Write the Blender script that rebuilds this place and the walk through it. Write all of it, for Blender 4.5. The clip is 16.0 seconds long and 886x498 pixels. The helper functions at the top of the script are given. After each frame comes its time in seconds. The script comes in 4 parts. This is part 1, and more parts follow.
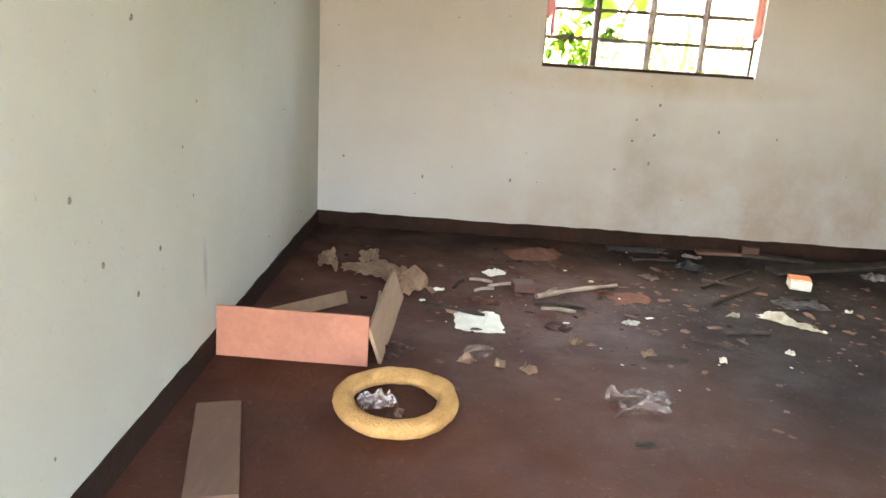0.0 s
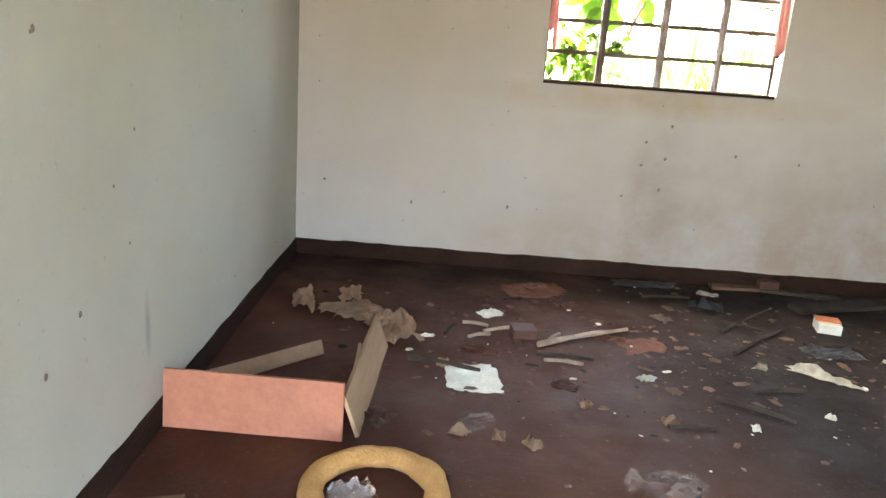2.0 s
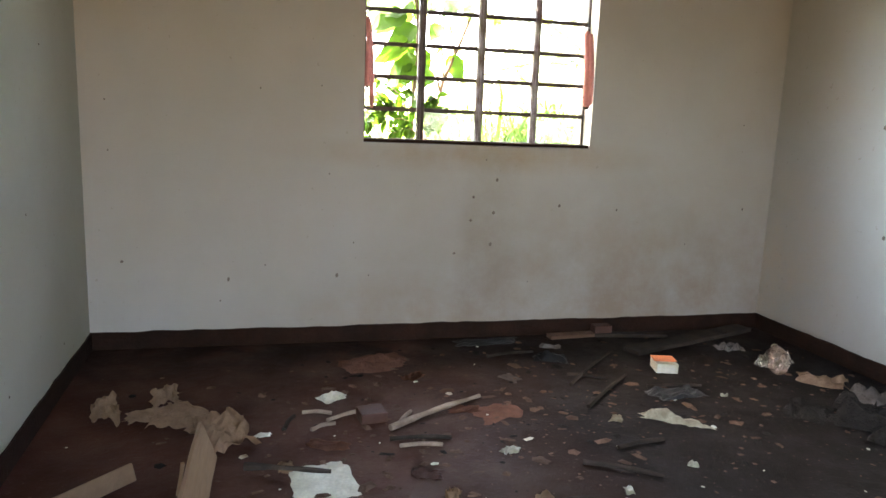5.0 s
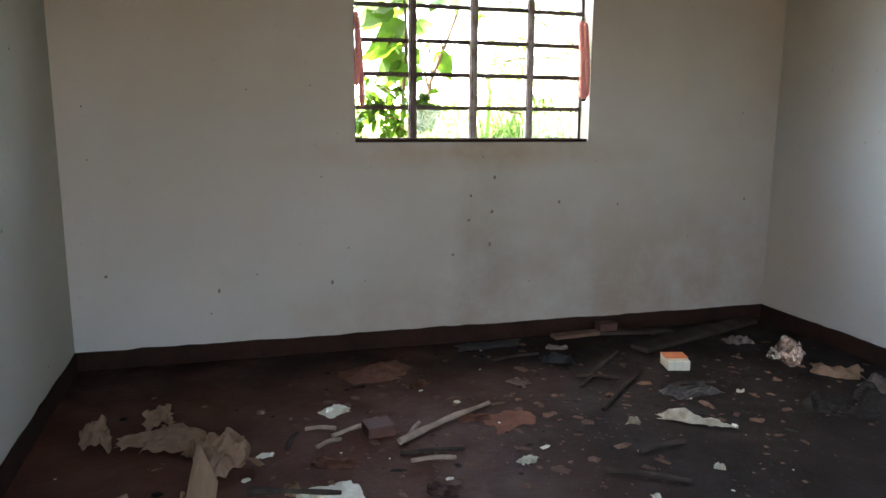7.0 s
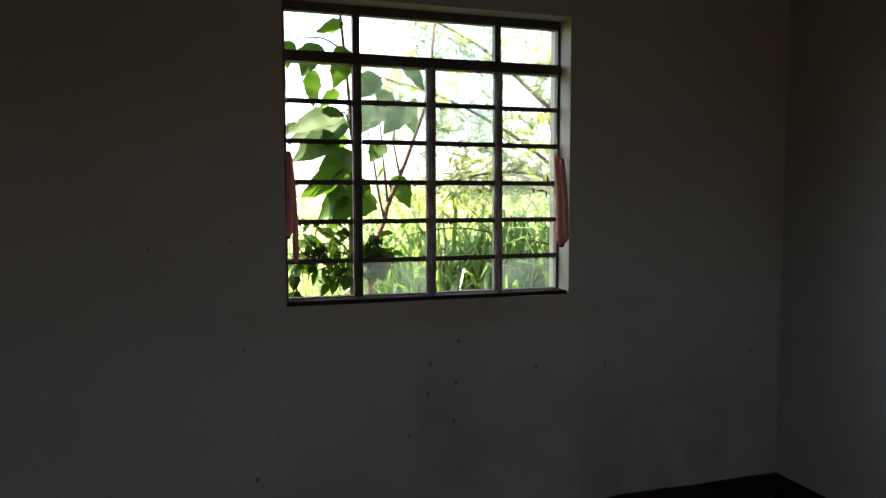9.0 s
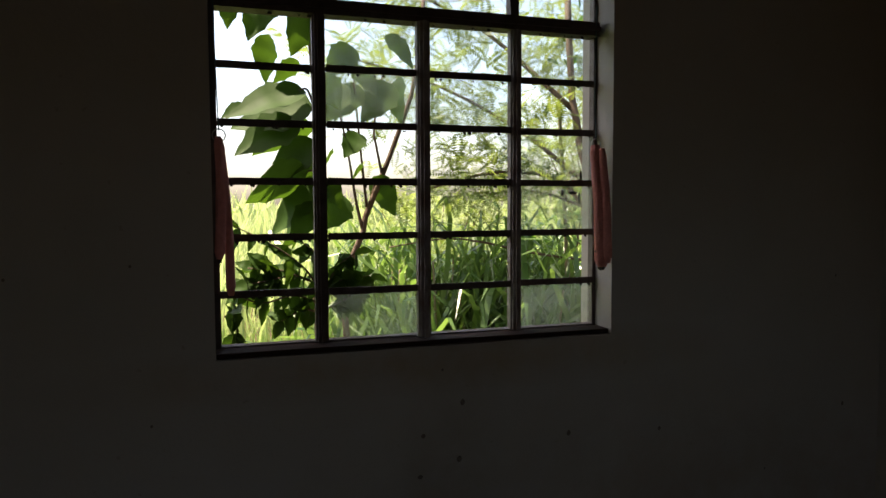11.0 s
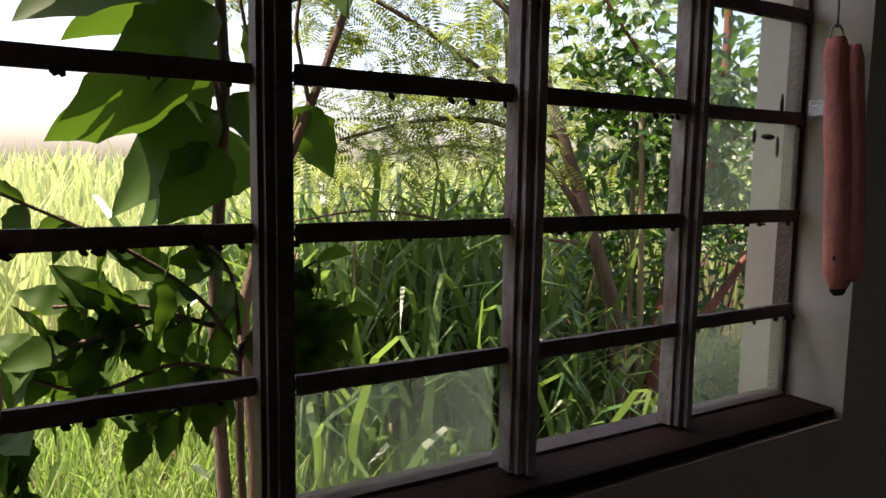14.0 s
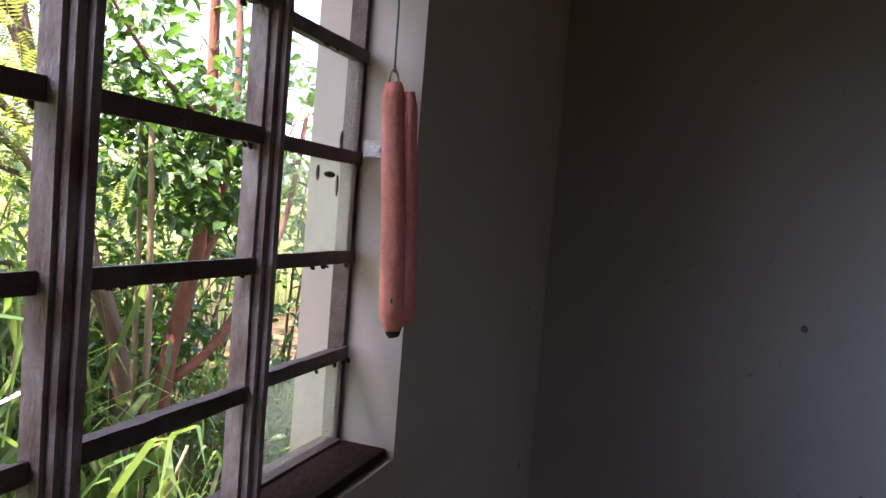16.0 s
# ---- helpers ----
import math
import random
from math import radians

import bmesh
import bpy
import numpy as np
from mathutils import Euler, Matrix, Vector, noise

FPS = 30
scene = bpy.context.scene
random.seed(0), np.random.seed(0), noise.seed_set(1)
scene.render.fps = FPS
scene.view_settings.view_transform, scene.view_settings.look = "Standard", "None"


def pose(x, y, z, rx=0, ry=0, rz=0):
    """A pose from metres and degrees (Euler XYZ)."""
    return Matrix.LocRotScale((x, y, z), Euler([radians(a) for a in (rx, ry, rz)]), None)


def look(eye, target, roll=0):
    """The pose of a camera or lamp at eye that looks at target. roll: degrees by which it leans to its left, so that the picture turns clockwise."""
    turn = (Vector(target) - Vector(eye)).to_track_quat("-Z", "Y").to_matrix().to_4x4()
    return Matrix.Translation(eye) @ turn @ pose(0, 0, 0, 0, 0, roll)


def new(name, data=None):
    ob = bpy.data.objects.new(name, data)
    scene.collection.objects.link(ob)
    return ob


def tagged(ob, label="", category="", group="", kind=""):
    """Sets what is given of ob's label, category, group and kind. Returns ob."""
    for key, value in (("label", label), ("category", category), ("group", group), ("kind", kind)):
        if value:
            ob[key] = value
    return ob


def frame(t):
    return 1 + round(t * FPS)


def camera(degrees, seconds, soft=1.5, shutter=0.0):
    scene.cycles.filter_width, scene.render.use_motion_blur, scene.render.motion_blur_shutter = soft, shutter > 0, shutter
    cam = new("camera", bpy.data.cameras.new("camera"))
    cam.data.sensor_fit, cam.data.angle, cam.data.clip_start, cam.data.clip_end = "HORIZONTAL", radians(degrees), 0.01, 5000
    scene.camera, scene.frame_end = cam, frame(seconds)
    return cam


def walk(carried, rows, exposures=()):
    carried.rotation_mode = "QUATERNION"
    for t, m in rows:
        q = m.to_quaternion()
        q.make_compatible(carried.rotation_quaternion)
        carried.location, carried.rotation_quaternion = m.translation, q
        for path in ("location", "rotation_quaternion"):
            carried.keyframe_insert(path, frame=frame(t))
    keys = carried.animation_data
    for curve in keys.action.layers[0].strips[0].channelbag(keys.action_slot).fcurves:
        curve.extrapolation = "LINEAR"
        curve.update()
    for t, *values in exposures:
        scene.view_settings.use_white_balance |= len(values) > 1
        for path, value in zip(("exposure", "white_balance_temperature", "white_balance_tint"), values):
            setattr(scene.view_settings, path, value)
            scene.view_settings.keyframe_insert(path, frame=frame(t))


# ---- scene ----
cam = camera(63.8, 16.0)

PATH = [
    (0, (0.887, -4.138, 1.084), (0.832, -2.217, 0.532), 3.7),
    (0.5, (0.879, -4.132, 1.091), (0.766, -2.218, 0.523), 3.4),
    (1, (0.863, -3.987, 1.106), (0.684, -2.066, 0.58), -0.1),
    (1.5, (0.882, -3.864, 1.102), (0.695, -1.964, 0.506), 3.4),
    (2, (0.871, -3.744, 1.109), (0.839, -1.815, 0.58), 4.2),
    (2.5, (0.824, -3.538, 1.111), (1.131, -1.626, 0.61), 3.6),
    (3, (0.83, -3.51, 1.123), (1.266, -1.623, 0.626), 3.9),
    (3.5, (0.845, -3.501, 1.132), (1.399, -1.641, 0.651), 4.9),
    (4, (0.819, -3.519, 1.146), (1.328, -1.63, 0.73), 3.4),
    (6.5, (0.816, -3.351, 1.041), (1.276, -1.433, 0.708), 1.9),
    (7, (0.776, -3.328, 1.09), (1.292, -1.427, 0.742), 0.3),
    (7.5, (0.8, -3.197, 1.074), (1.214, -1.259, 0.8), -1.4),
    (8, (0.879, -2.958, 1.168), (1.358, -1.026, 0.978), -1.6),
    (8.5, (1.051, -2.963, 1.381), (1.597, -1.047, 1.211), -0.6),
    (9, (1.024, -2.731, 1.403), (1.618, -0.826, 1.266), -0.1),
    (11.5, (1.31, -1.775, 1.406), (1.94, 0.119, 1.293), -0.3),
    (12, (1.387, -1.582, 1.365), (1.894, 0.352, 1.353), -1.1),
    (12.5, (1.48, -1.357, 1.392), (1.98, 0.579, 1.342), 3.5),
    (13, (1.336, -1.069, 1.353), (1.929, 0.839, 1.292), 2.6),
    (13.5, (1.26, -0.835, 1.383), (2.127, 0.952, 1.142), 2.8),
    (14, (1.327, -0.61, 1.385), (2.351, 1.094, 1.162), 0.9),
    (14.5, (1.397, -0.418, 1.398), (2.673, 1.106, 1.176), 0.7),
    (15, (1.376, -0.332, 1.407), (2.993, 0.833, 1.239), 1.2),
    (15.5, (1.394, -0.383, 1.404), (3.172, 0.523, 1.272), 3.5),
    (16, (1.4, -0.426, 1.403), (3.281, 0.245, 1.296), 4.6),
]
EXPOSURES = [(0, 7.4, 8000, 14), (2, 7.15, 7700, 14), (3.5, 6.75, 7500, 14), (6.5, 6.0, 7000, 14), (7.5, 5.6, 6700, 14), (8.0, 4.9, 6600, 14), (8.5, 4.05, 6600, 14), (9.0, 3.3, 6500, 15), (11.3, 1.95, 7300, 16), (12.5, 1.5, 7700, 17), (13.5, 1.45, 7400, 18), (14.0, 1.95, 7000, 24), (14.5, 2.25, 6800, 28), (15.5, 2.7, 6400, 33), (16, 3.35, 6500, 32)]
walk(cam, [(t, look(eye, target, roll)) for t, eye, target, roll in PATH], EXPOSURES)

# ---- light ----
SUN_ELEV, SUN_AZ = radians(66), radians(305)  # azimuth clockwise from +y
world = bpy.data.worlds.new("world")
scene.world = world
world.use_nodes = True
wn = world.node_tree.nodes
sky = wn.new("ShaderNodeTexSky")
sky.sky_type, sky.sun_disc, sky.sun_elevation, sky.sun_rotation = "NISHITA", False, SUN_ELEV, SUN_AZ
sky.dust_density = 3.0
world.node_tree.links.new(sky.outputs[0], wn["Background"].inputs[0])
wn["Background"].inputs[1].default_value = 0.11
sun = new("sun", bpy.data.lights.new("sun", "SUN"))
sun.data.energy, sun.data.angle, sun.data.color = 5.0, radians(0.6), (1.0, 0.90, 0.74)
sun_from = Vector((math.sin(SUN_AZ) * math.cos(SUN_ELEV), math.cos(SUN_AZ) * math.cos(SUN_ELEV), math.sin(SUN_ELEV)))
sun.matrix_world = look(sun_from * 30, (0, 0, 0))


def opening_light(name, eye, target, sx, sz, watts, colour, spread=180):
    """Daylight that enters by an opening."""
    la = bpy.data.lights.new(name, "AREA")
    la.shape, la.size, la.size_y, la.energy, la.color, la.spread = "RECTANGLE", sx, sz, watts, colour, radians(spread)
    ob = new(name, la)
    ob.matrix_world = look(eye, target)
    return ob


opening_light("doorway_daylight", (0.85, -4.83, 1.05), (1.5, 0, 0.75), 0.86, 2.0, 0.032, (1.0, 0.88, 0.74), 80)
opening_light("side_window_daylight", (-0.10, -3.95, 1.55), (3.56, -1.83, 1.1), 0.8, 1.0, 0.62, (0.50, 0.75, 1.0), 26)

# ---- materials ----


class Mat:
    """A node material with a few shortcuts."""

    def __init__(self, name, rough=0.7, metal=0.0, spec=0.4):
        self.m = bpy.data.materials.new(name)
        self.m.use_nodes = True
        self.t = self.m.node_tree
        self.b = self.t.nodes["Principled BSDF"]
        self.b.inputs["Roughness"].default_value = rough
        self.b.inputs["Metallic"].default_value = metal
        self.b.inputs["Specular IOR Level"].default_value = spec
        self.geo = self.t.nodes.new("ShaderNodeNewGeometry")
        self.pos = self.geo.outputs["Position"]

    def link(self, a, b):
        self.t.links.new(a, b)

    def noise(self, scale, detail=5, rough=0.6, lo=0.35, hi=0.65, stretch=None):
        n = self.t.nodes.new("ShaderNodeTexNoise")
        n.inputs["Scale"].default_value, n.inputs["Detail"].default_value, n.inputs["Roughness"].default_value = scale, detail, rough
        v = self.pos
        if stretch:
            mp = self.t.nodes.new("ShaderNodeMapping")
            mp.inputs["Scale"].default_value = stretch
            self.link(v, mp.inputs[0])
            v = mp.outputs[0]
        self.link(v, n.inputs["Vector"])
        return self.ramp(n.outputs[0], lo, hi)

    def ramp(self, v, lo, hi):
        r = self.t.nodes.new("ShaderNodeMapRange")
        r.inputs[1].default_value, r.inputs[2].default_value = lo, hi
        self.link(v, r.inputs[0])
        return r.outputs[0]

    def calc(self, op, a, b):
        n = self.t.nodes.new("ShaderNodeMath")
        n.operation = op
        n.use_clamp = True
        for i, v in enumerate((a, b)):
            if isinstance(v, (int, float)):
                n.inputs[i].default_value = v
            else:
                self.link(v, n.inputs[i])
        return n.outputs[0]

    def blob(self, centre, radii, soft=0.4):
        """1 inside a soft ellipsoid, 0 outside."""
        mp = self.t.nodes.new("ShaderNodeMapping")
        mp.vector_type = "TEXTURE"
        mp.inputs["Location"].default_value, mp.inputs["Scale"].default_value = centre, radii
        self.link(self.pos, mp.inputs[0])
        ln = self.t.nodes.new("ShaderNodeVectorMath")
        ln.operation = "LENGTH"
        self.link(mp.outputs[0], ln.inputs[0])
        return self.ramp(ln.outputs["Value"], 1.0 + soft, 1.0 - soft)

    def mix(self, f, a, b):
        n = self.t.nodes.new("ShaderNodeMix")
        n.data_type = "RGBA"
        for s, v in ((0, f), (6, a), (7, b)):
            if isinstance(v, tuple):
                n.inputs[s].default_value = (*v, 1)
            elif isinstance(v, (int, float)):
                n.inputs[s].default_value = v
            else:
                self.link(v, n.inputs[s])
        return n.outputs[2]

    def colour(self, c):
        if isinstance(c, tuple):
            self.b.inputs["Base Color"].default_value = (*c, 1)
        else:
            self.link(c, self.b.inputs["Base Color"])
        return self

    def rough(self, f, lo, hi):
        r = self.t.nodes.new("ShaderNodeMapRange")
        r.inputs[3].default_value, r.inputs[4].default_value = lo, hi
        self.link(f, r.inputs[0])
        self.link(r.outputs[0], self.b.inputs["Roughness"])
        return self

    def bump(self, h, strength=0.3, dist=0.01):
        n = self.t.nodes.new("ShaderNodeBump")
        n.inputs["Strength"].default_value, n.inputs["Distance"].default_value = strength, dist
        self.link(h, n.inputs["Height"])
        self.link(n.outputs[0], self.b.inputs["Normal"])
        return self


def simple(name, a, b, rough=0.7, scale=8, bump=0.25, metal=0.0, stretch=None, island=0.0, dist=0.004):
    """Two tones broken up by noise, with fine relief."""
    k = Mat(name, rough, metal, 0.12 if rough > 0.8 else 0.35)
    c = k.mix(k.noise(scale, stretch=stretch), a, b)
    fine = k.noise(scale * 9, stretch=stretch)
    c = k.mix(k.calc("MULTIPLY", fine, 0.35), c, tuple(x * 0.55 for x in a))
    if island:
        dark = k.ramp(k.geo.outputs["Random Per Island"], 0, 1)
        c = k.mix(k.calc("MULTIPLY", dark, island), c, tuple(x * 0.35 for x in a))
    k.colour(c).bump(fine, bump, dist)
    return k.m


def wall_paint(name, base, stains):
    k = Mat(name, 0.72, 0, 0.3)
    c = k.mix(k.noise(1.1, 4), base, tuple(x * f for x, f in zip(base, (0.90, 0.89, 0.86))))
    c = k.mix(k.calc("MULTIPLY", k.noise(5.0, 6, 0.7, 0.5, 0.8), 0.35), c, (0.34, 0.30, 0.245))
    for centre, radii, colour, amount in stains:
        f = k.calc("MULTIPLY", k.blob(centre, radii, 0.7), k.noise(3.2, 7, 0.7, 0.25, 0.62))
        c = k.mix(k.calc("MULTIPLY", f, amount), c, colour)
    specks = k.noise(38, 2, 0.5, 0.70, 0.76)
    c = k.mix(k.calc("MULTIPLY", specks, 0.5), c, (0.25, 0.21, 0.17))
    k.colour(c).bump(k.noise(55, 4), 0.12, 0.003)
    return k.m


CREAM = (0.37, 0.355, 0.30)
M_WALL_N = wall_paint("old_wall_paint_north", (0.37, 0.34, 0.305), [
    ((2.85, 0, 0.10), (1.15, 0.5, 0.50), (0.22, 0.135, 0.075), 0.65),
    ((1.93, 0, 0.45), (0.10, 0.5, 0.55), (0.21, 0.17, 0.13), 0.5),
    ((1.80, 0, 0.30), (0.05, 0.5, 0.35), (0.21, 0.17, 0.13), 0.5),
    ((1.5, 0, 0.10), (0.5, 0.5, 0.16), (0.27, 0.19, 0.13), 0.6),
    ((1.9, 0, 0.95), (0.7, 0.5, 0.06), (0.28, 0.20, 0.12), 0.7)])
M_WALL_W = wall_paint("old_wall_paint_west", CREAM, [
    ((0, -1.95, 0.33), (0.5, 0.014, 0.07), (0.2, 0.18, 0.17), 0.9),
    ((0, -1.9, 0.14), (0.5, 0.08, 0.1), (0.35, 0.31, 0.27), 0.6),
    ((0, 0.0, 1.3), (0.5, 0.18, 0.5), (0.36, 0.36, 0.30), 0.6)])
M_WALL_E = wall_paint("old_wall_paint_east", (0.35, 0.335, 0.31), [
    ((3.56, -0.1, 0.3), (0.5, 0.4, 0.4), (0.45, 0.32, 0.2), 0.6)])
# South wall is out of view; its dark colour holds down bounced light.
M_WALL_S = wall_paint("unseen_south_wall_dark", (0.08, 0.06, 0.045), [])
# Ceiling never comes into view; coloured dark so the room gets less bounce.
M_CEIL = simple("unseen_dark_ceiling", (0.075, 0.045, 0.03), (0.05, 0.03, 0.02), 0.8, 2, 0.3, 0, (1, 0.15, 1))

k = Mat("red_waxed_cement", 0.6, 0, 0.15)
c = k.mix(k.noise(1.6, 6), (0.074, 0.023, 0.011), (0.042, 0.014, 0.008))
dusty = k.calc("MULTIPLY", k.blob((1.65, -1.05, 0), (1.0, 1.0, 1), 0.7), k.noise(4.0, 8, 0.7, 0.35, 0.62))
c = k.mix(k.calc("MULTIPLY", dusty, 0.75), c, (0.105, 0.064, 0.045))
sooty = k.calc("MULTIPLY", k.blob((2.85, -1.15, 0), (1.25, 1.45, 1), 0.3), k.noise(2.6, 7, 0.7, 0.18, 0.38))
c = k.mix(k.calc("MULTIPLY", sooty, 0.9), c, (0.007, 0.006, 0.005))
# Floor is darker in a broken strip along the north wall.
dark_strip = k.calc("MULTIPLY", k.blob((1.5, -0.05, 0), (2.2, 0.35, 1), 0.6), k.noise(3.3, 6, 0.7, 0.3, 0.55))
c = k.mix(k.calc("MULTIPLY", dark_strip, 0.8), c, (0.013, 0.008, 0.006))
crumbs = k.noise(60, 3, 0.6, 0.62, 0.72)
c = k.mix(k.calc("MULTIPLY", crumbs, 0.45), c, (0.14, 0.09, 0.065))
k.colour(c).rough(k.noise(3.0, 5), 0.6, 0.9).bump(k.noise(30, 6, 0.7), 0.45, 0.004)
M_FLOOR = k.m
M_SKIRT = simple("dark_red_skirting_paint", (0.030, 0.013, 0.008), (0.017, 0.009, 0.006), 0.85, 7, 0.4)
M_STEEL = simple("weathered_steel", (0.115, 0.088, 0.080), (0.065, 0.040, 0.032), 0.55, 22, 0.5, 0.35)
M_STEEL_PALE = simple("flaking_paint_steel", (0.30, 0.27, 0.265), (0.13, 0.075, 0.062), 0.55, 26, 0.5, 0.15, (1, 1, 0.5))
M_GALV = simple("galvanised_plate", (0.40, 0.40, 0.39), (0.24, 0.22, 0.2), 0.4, 30, 0.3, 0.7)
M_WIRE = simple("blue_green_string", (0.10, 0.16, 0.16), (0.06, 0.1, 0.1), 0.8, 40)
M_PINK = simple("faded_pink_cloth", (0.70, 0.28, 0.25), (0.58, 0.22, 0.195), 0.9, 9, 0.35)
M_PUTTY = simple("old_putty", (0.05, 0.042, 0.036), (0.03, 0.025, 0.02), 0.9, 30, 0.6)
M_HOLE = simple("dark_nail_hole", (0.14, 0.11, 0.09), (0.22, 0.18, 0.15), 0.9, 60)
M_TERRA = simple("terracotta_painted_board", (0.38, 0.14, 0.078), (0.31, 0.11, 0.062), 0.6, 5, 0.2)
M_TAN = simple("raw_tan_plywood", (0.34, 0.215, 0.12), (0.26, 0.155, 0.085), 0.75, 6, 0.35, 0, (1, 0.15, 1))
M_CARD = simple("torn_cardboard", (0.40, 0.26, 0.165), (0.27, 0.165, 0.10), 0.85, 12, 0.4)
M_PLANK = simple("dusty_brown_board", (0.15, 0.08, 0.046), (0.10, 0.05, 0.03), 0.75, 5, 0.35, 0, (1, 0.2, 1))
M_FOAM = simple("yellowed_foam", (0.52, 0.29, 0.105), (0.42, 0.21, 0.07), 0.95, 14, 0.7, 0, None, 0, 0.006)
M_PAPER = simple("dirty_white_paper", (0.72, 0.70, 0.58), (0.58, 0.55, 0.42), 0.85, 10, 0.3)
M_ORANGE = simple("orange_box_print", (0.62, 0.20, 0.075), (0.5, 0.16, 0.07), 0.7, 10)
M_BLACK = simple("black_plastic", (0.018, 0.017, 0.017), (0.03, 0.028, 0.026), 0.45, 12, 0.5)
M_WOOD_D = simple("charred_stick", (0.055, 0.04, 0.03), (0.025, 0.02, 0.016), 0.85, 14, 0.6, 0, (1, 0.3, 1))
M_WOOD_P = simple("pale_weathered_stick", (0.34, 0.26, 0.19), (0.18, 0.12, 0.085), 0.8, 16, 0.5)
M_BROWN = simple("dark_brown_block", (0.085, 0.035, 0.022), (0.06, 0.025, 0.017), 0.6, 10)
M_RAG = simple("grey_rag", (0.17, 0.14, 0.12), (0.10, 0.08, 0.07), 0.95, 14, 0.6)
M_RAG_D = simple("sooty_rag", (0.016, 0.013, 0.012), (0.030, 0.025, 0.021), 0.95, 12, 0.7)
M_LACE = simple("dirty_cream_lace", (0.56, 0.50, 0.36), (0.30, 0.25, 0.17), 0.9, 24, 0.6)
M_DUST = simple("red_dust", (0.20, 0.095, 0.062), (0.13, 0.06, 0.04), 0.95, 14, 0.6)
M_LITTER = simple("mixed_litter", (0.21, 0.13, 0.09), (0.10, 0.052, 0.034), 0.85, 18, 0.5, 0, None, 0.9)

k = Mat("clear_crumpled_plastic", 0.16, 0, 0.8)
k.colour(k.mix(k.noise(20), (0.24, 0.16, 0.115), (0.07, 0.042, 0.032))).bump(k.noise(60), 0.4, 0.004)
k.b.inputs["Alpha"].default_value = 0.34
M_FILM = k.m
k = Mat("clear_wrapper_plastic", 0.16, 0, 0.8)
k.colour(k.mix(k.noise(20), (0.62, 0.54, 0.45), (0.30, 0.22, 0.17))).bump(k.noise(60), 0.4, 0.004)
k.b.inputs["Alpha"].default_value = 0.5
M_WRAP = k.m
k = Mat("reddish_bottle_plastic", 0.14, 0, 0.8)
k.colour(k.mix(k.noise(9), (0.50, 0.30, 0.22), (0.30, 0.2, 0.16)))
k.b.inputs["Alpha"].default_value = 0.5
M_BOTTLE = k.m


def glass(name, dirt_lo, dirt_hi, tint):
    """Window glass: clear, with a film of dirt that scatters light."""
    k = Mat(name, 0.06)
    t, out = k.t, k.t.nodes["Material Output"]
    clear, film, dif, add, gl = (t.nodes.new("ShaderNodeBsdf" + s) for s in ("Transparent", "Translucent", "Diffuse", "Diffuse", "Glossy"))
    clear.inputs[0].default_value = (0.96, 0.98, 0.97, 1)
    film.inputs[0].default_value = dif.inputs[0].default_value = (*tint, 1)
    gl.inputs["Roughness"].default_value = 0.08
    m1, m2, m3 = (t.nodes.new("ShaderNodeMixShader") for _ in range(3))
    m1.inputs[0].default_value = 0.35
    k.link(film.outputs[0], m1.inputs[1]), k.link(dif.outputs[0], m1.inputs[2])
    r = t.nodes.new("ShaderNodeMapRange")
    r.inputs[3].default_value, r.inputs[4].default_value = dirt_lo, dirt_hi
    k.link(k.noise(7, 7, 0.7), r.inputs[0]), k.link(r.outputs[0], m2.inputs[0])
    k.link(clear.outputs[0], m2.inputs[1]), k.link(m1.outputs[0], m2.inputs[2])
    m3.inputs[0].default_value = 0.04
    k.link(m2.outputs[0], m3.inputs[1]), k.link(gl.outputs[0], m3.inputs[2])
    k.link(m3.outputs[0], out.inputs[0])
    return k.m


M_GLASS_DIRTY = glass("dirty_glass", 0.04, 0.24, (0.66, 0.72, 0.54))
M_GLASS_HAZY = glass("hazy_glass", 0.02, 0.10, (0.80, 0.84, 0.78))


def leafy(name, a, b, through_colour, gloss=0.45, share=0.4, spec=0.35):
    """A leaf that lets some light through; each leaf a little different."""
    k = Mat(name, gloss, 0, spec)
    t, out = k.t, k.t.nodes["Material Output"]
    c = k.mix(k.geo.outputs["Random Per Island"], a, b)
    c = k.mix(k.calc("MULTIPLY", k.noise(25, 4), 0.4), c, tuple(x * 0.6 for x in a))
    k.colour(c)
    tr = t.nodes.new("ShaderNodeBsdfTranslucent")
    k.link(k.mix(k.geo.outputs["Random Per Island"], through_colour, tuple(x * 0.6 for x in through_colour)), tr.inputs[0])
    m = t.nodes.new("ShaderNodeMixShader")
    m.inputs[0].default_value = share
    k.link(k.b.outputs[0], m.inputs[1]), k.link(tr.outputs[0], m.inputs[2]), k.link(m.outputs[0], out.inputs[0])
    return k.m


M_LEAF_BIG = leafy("broad_leaf", (0.022, 0.055, 0.010), (0.040, 0.080, 0.015), (0.09, 0.19, 0.014), 0.6, 0.28, 0.08)
M_LEAF_DARK = leafy("dark_leaf", (0.022, 0.055, 0.016), (0.045, 0.095, 0.024), (0.10, 0.24, 0.03), 0.32, 0.3)
M_LEAF_FERN = leafy("feathery_leaf", (0.045, 0.085, 0.022), (0.10, 0.14, 0.030), (0.32, 0.42, 0.07))
M_CANE = leafy("cane_blade", (0.036, 0.085, 0.025), (0.12, 0.18, 0.055), (0.24, 0.40, 0.07), 0.28, 0.36)
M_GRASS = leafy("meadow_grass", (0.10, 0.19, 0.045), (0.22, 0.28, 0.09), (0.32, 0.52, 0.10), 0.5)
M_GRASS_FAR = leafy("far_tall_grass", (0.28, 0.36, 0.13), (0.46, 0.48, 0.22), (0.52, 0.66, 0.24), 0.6)
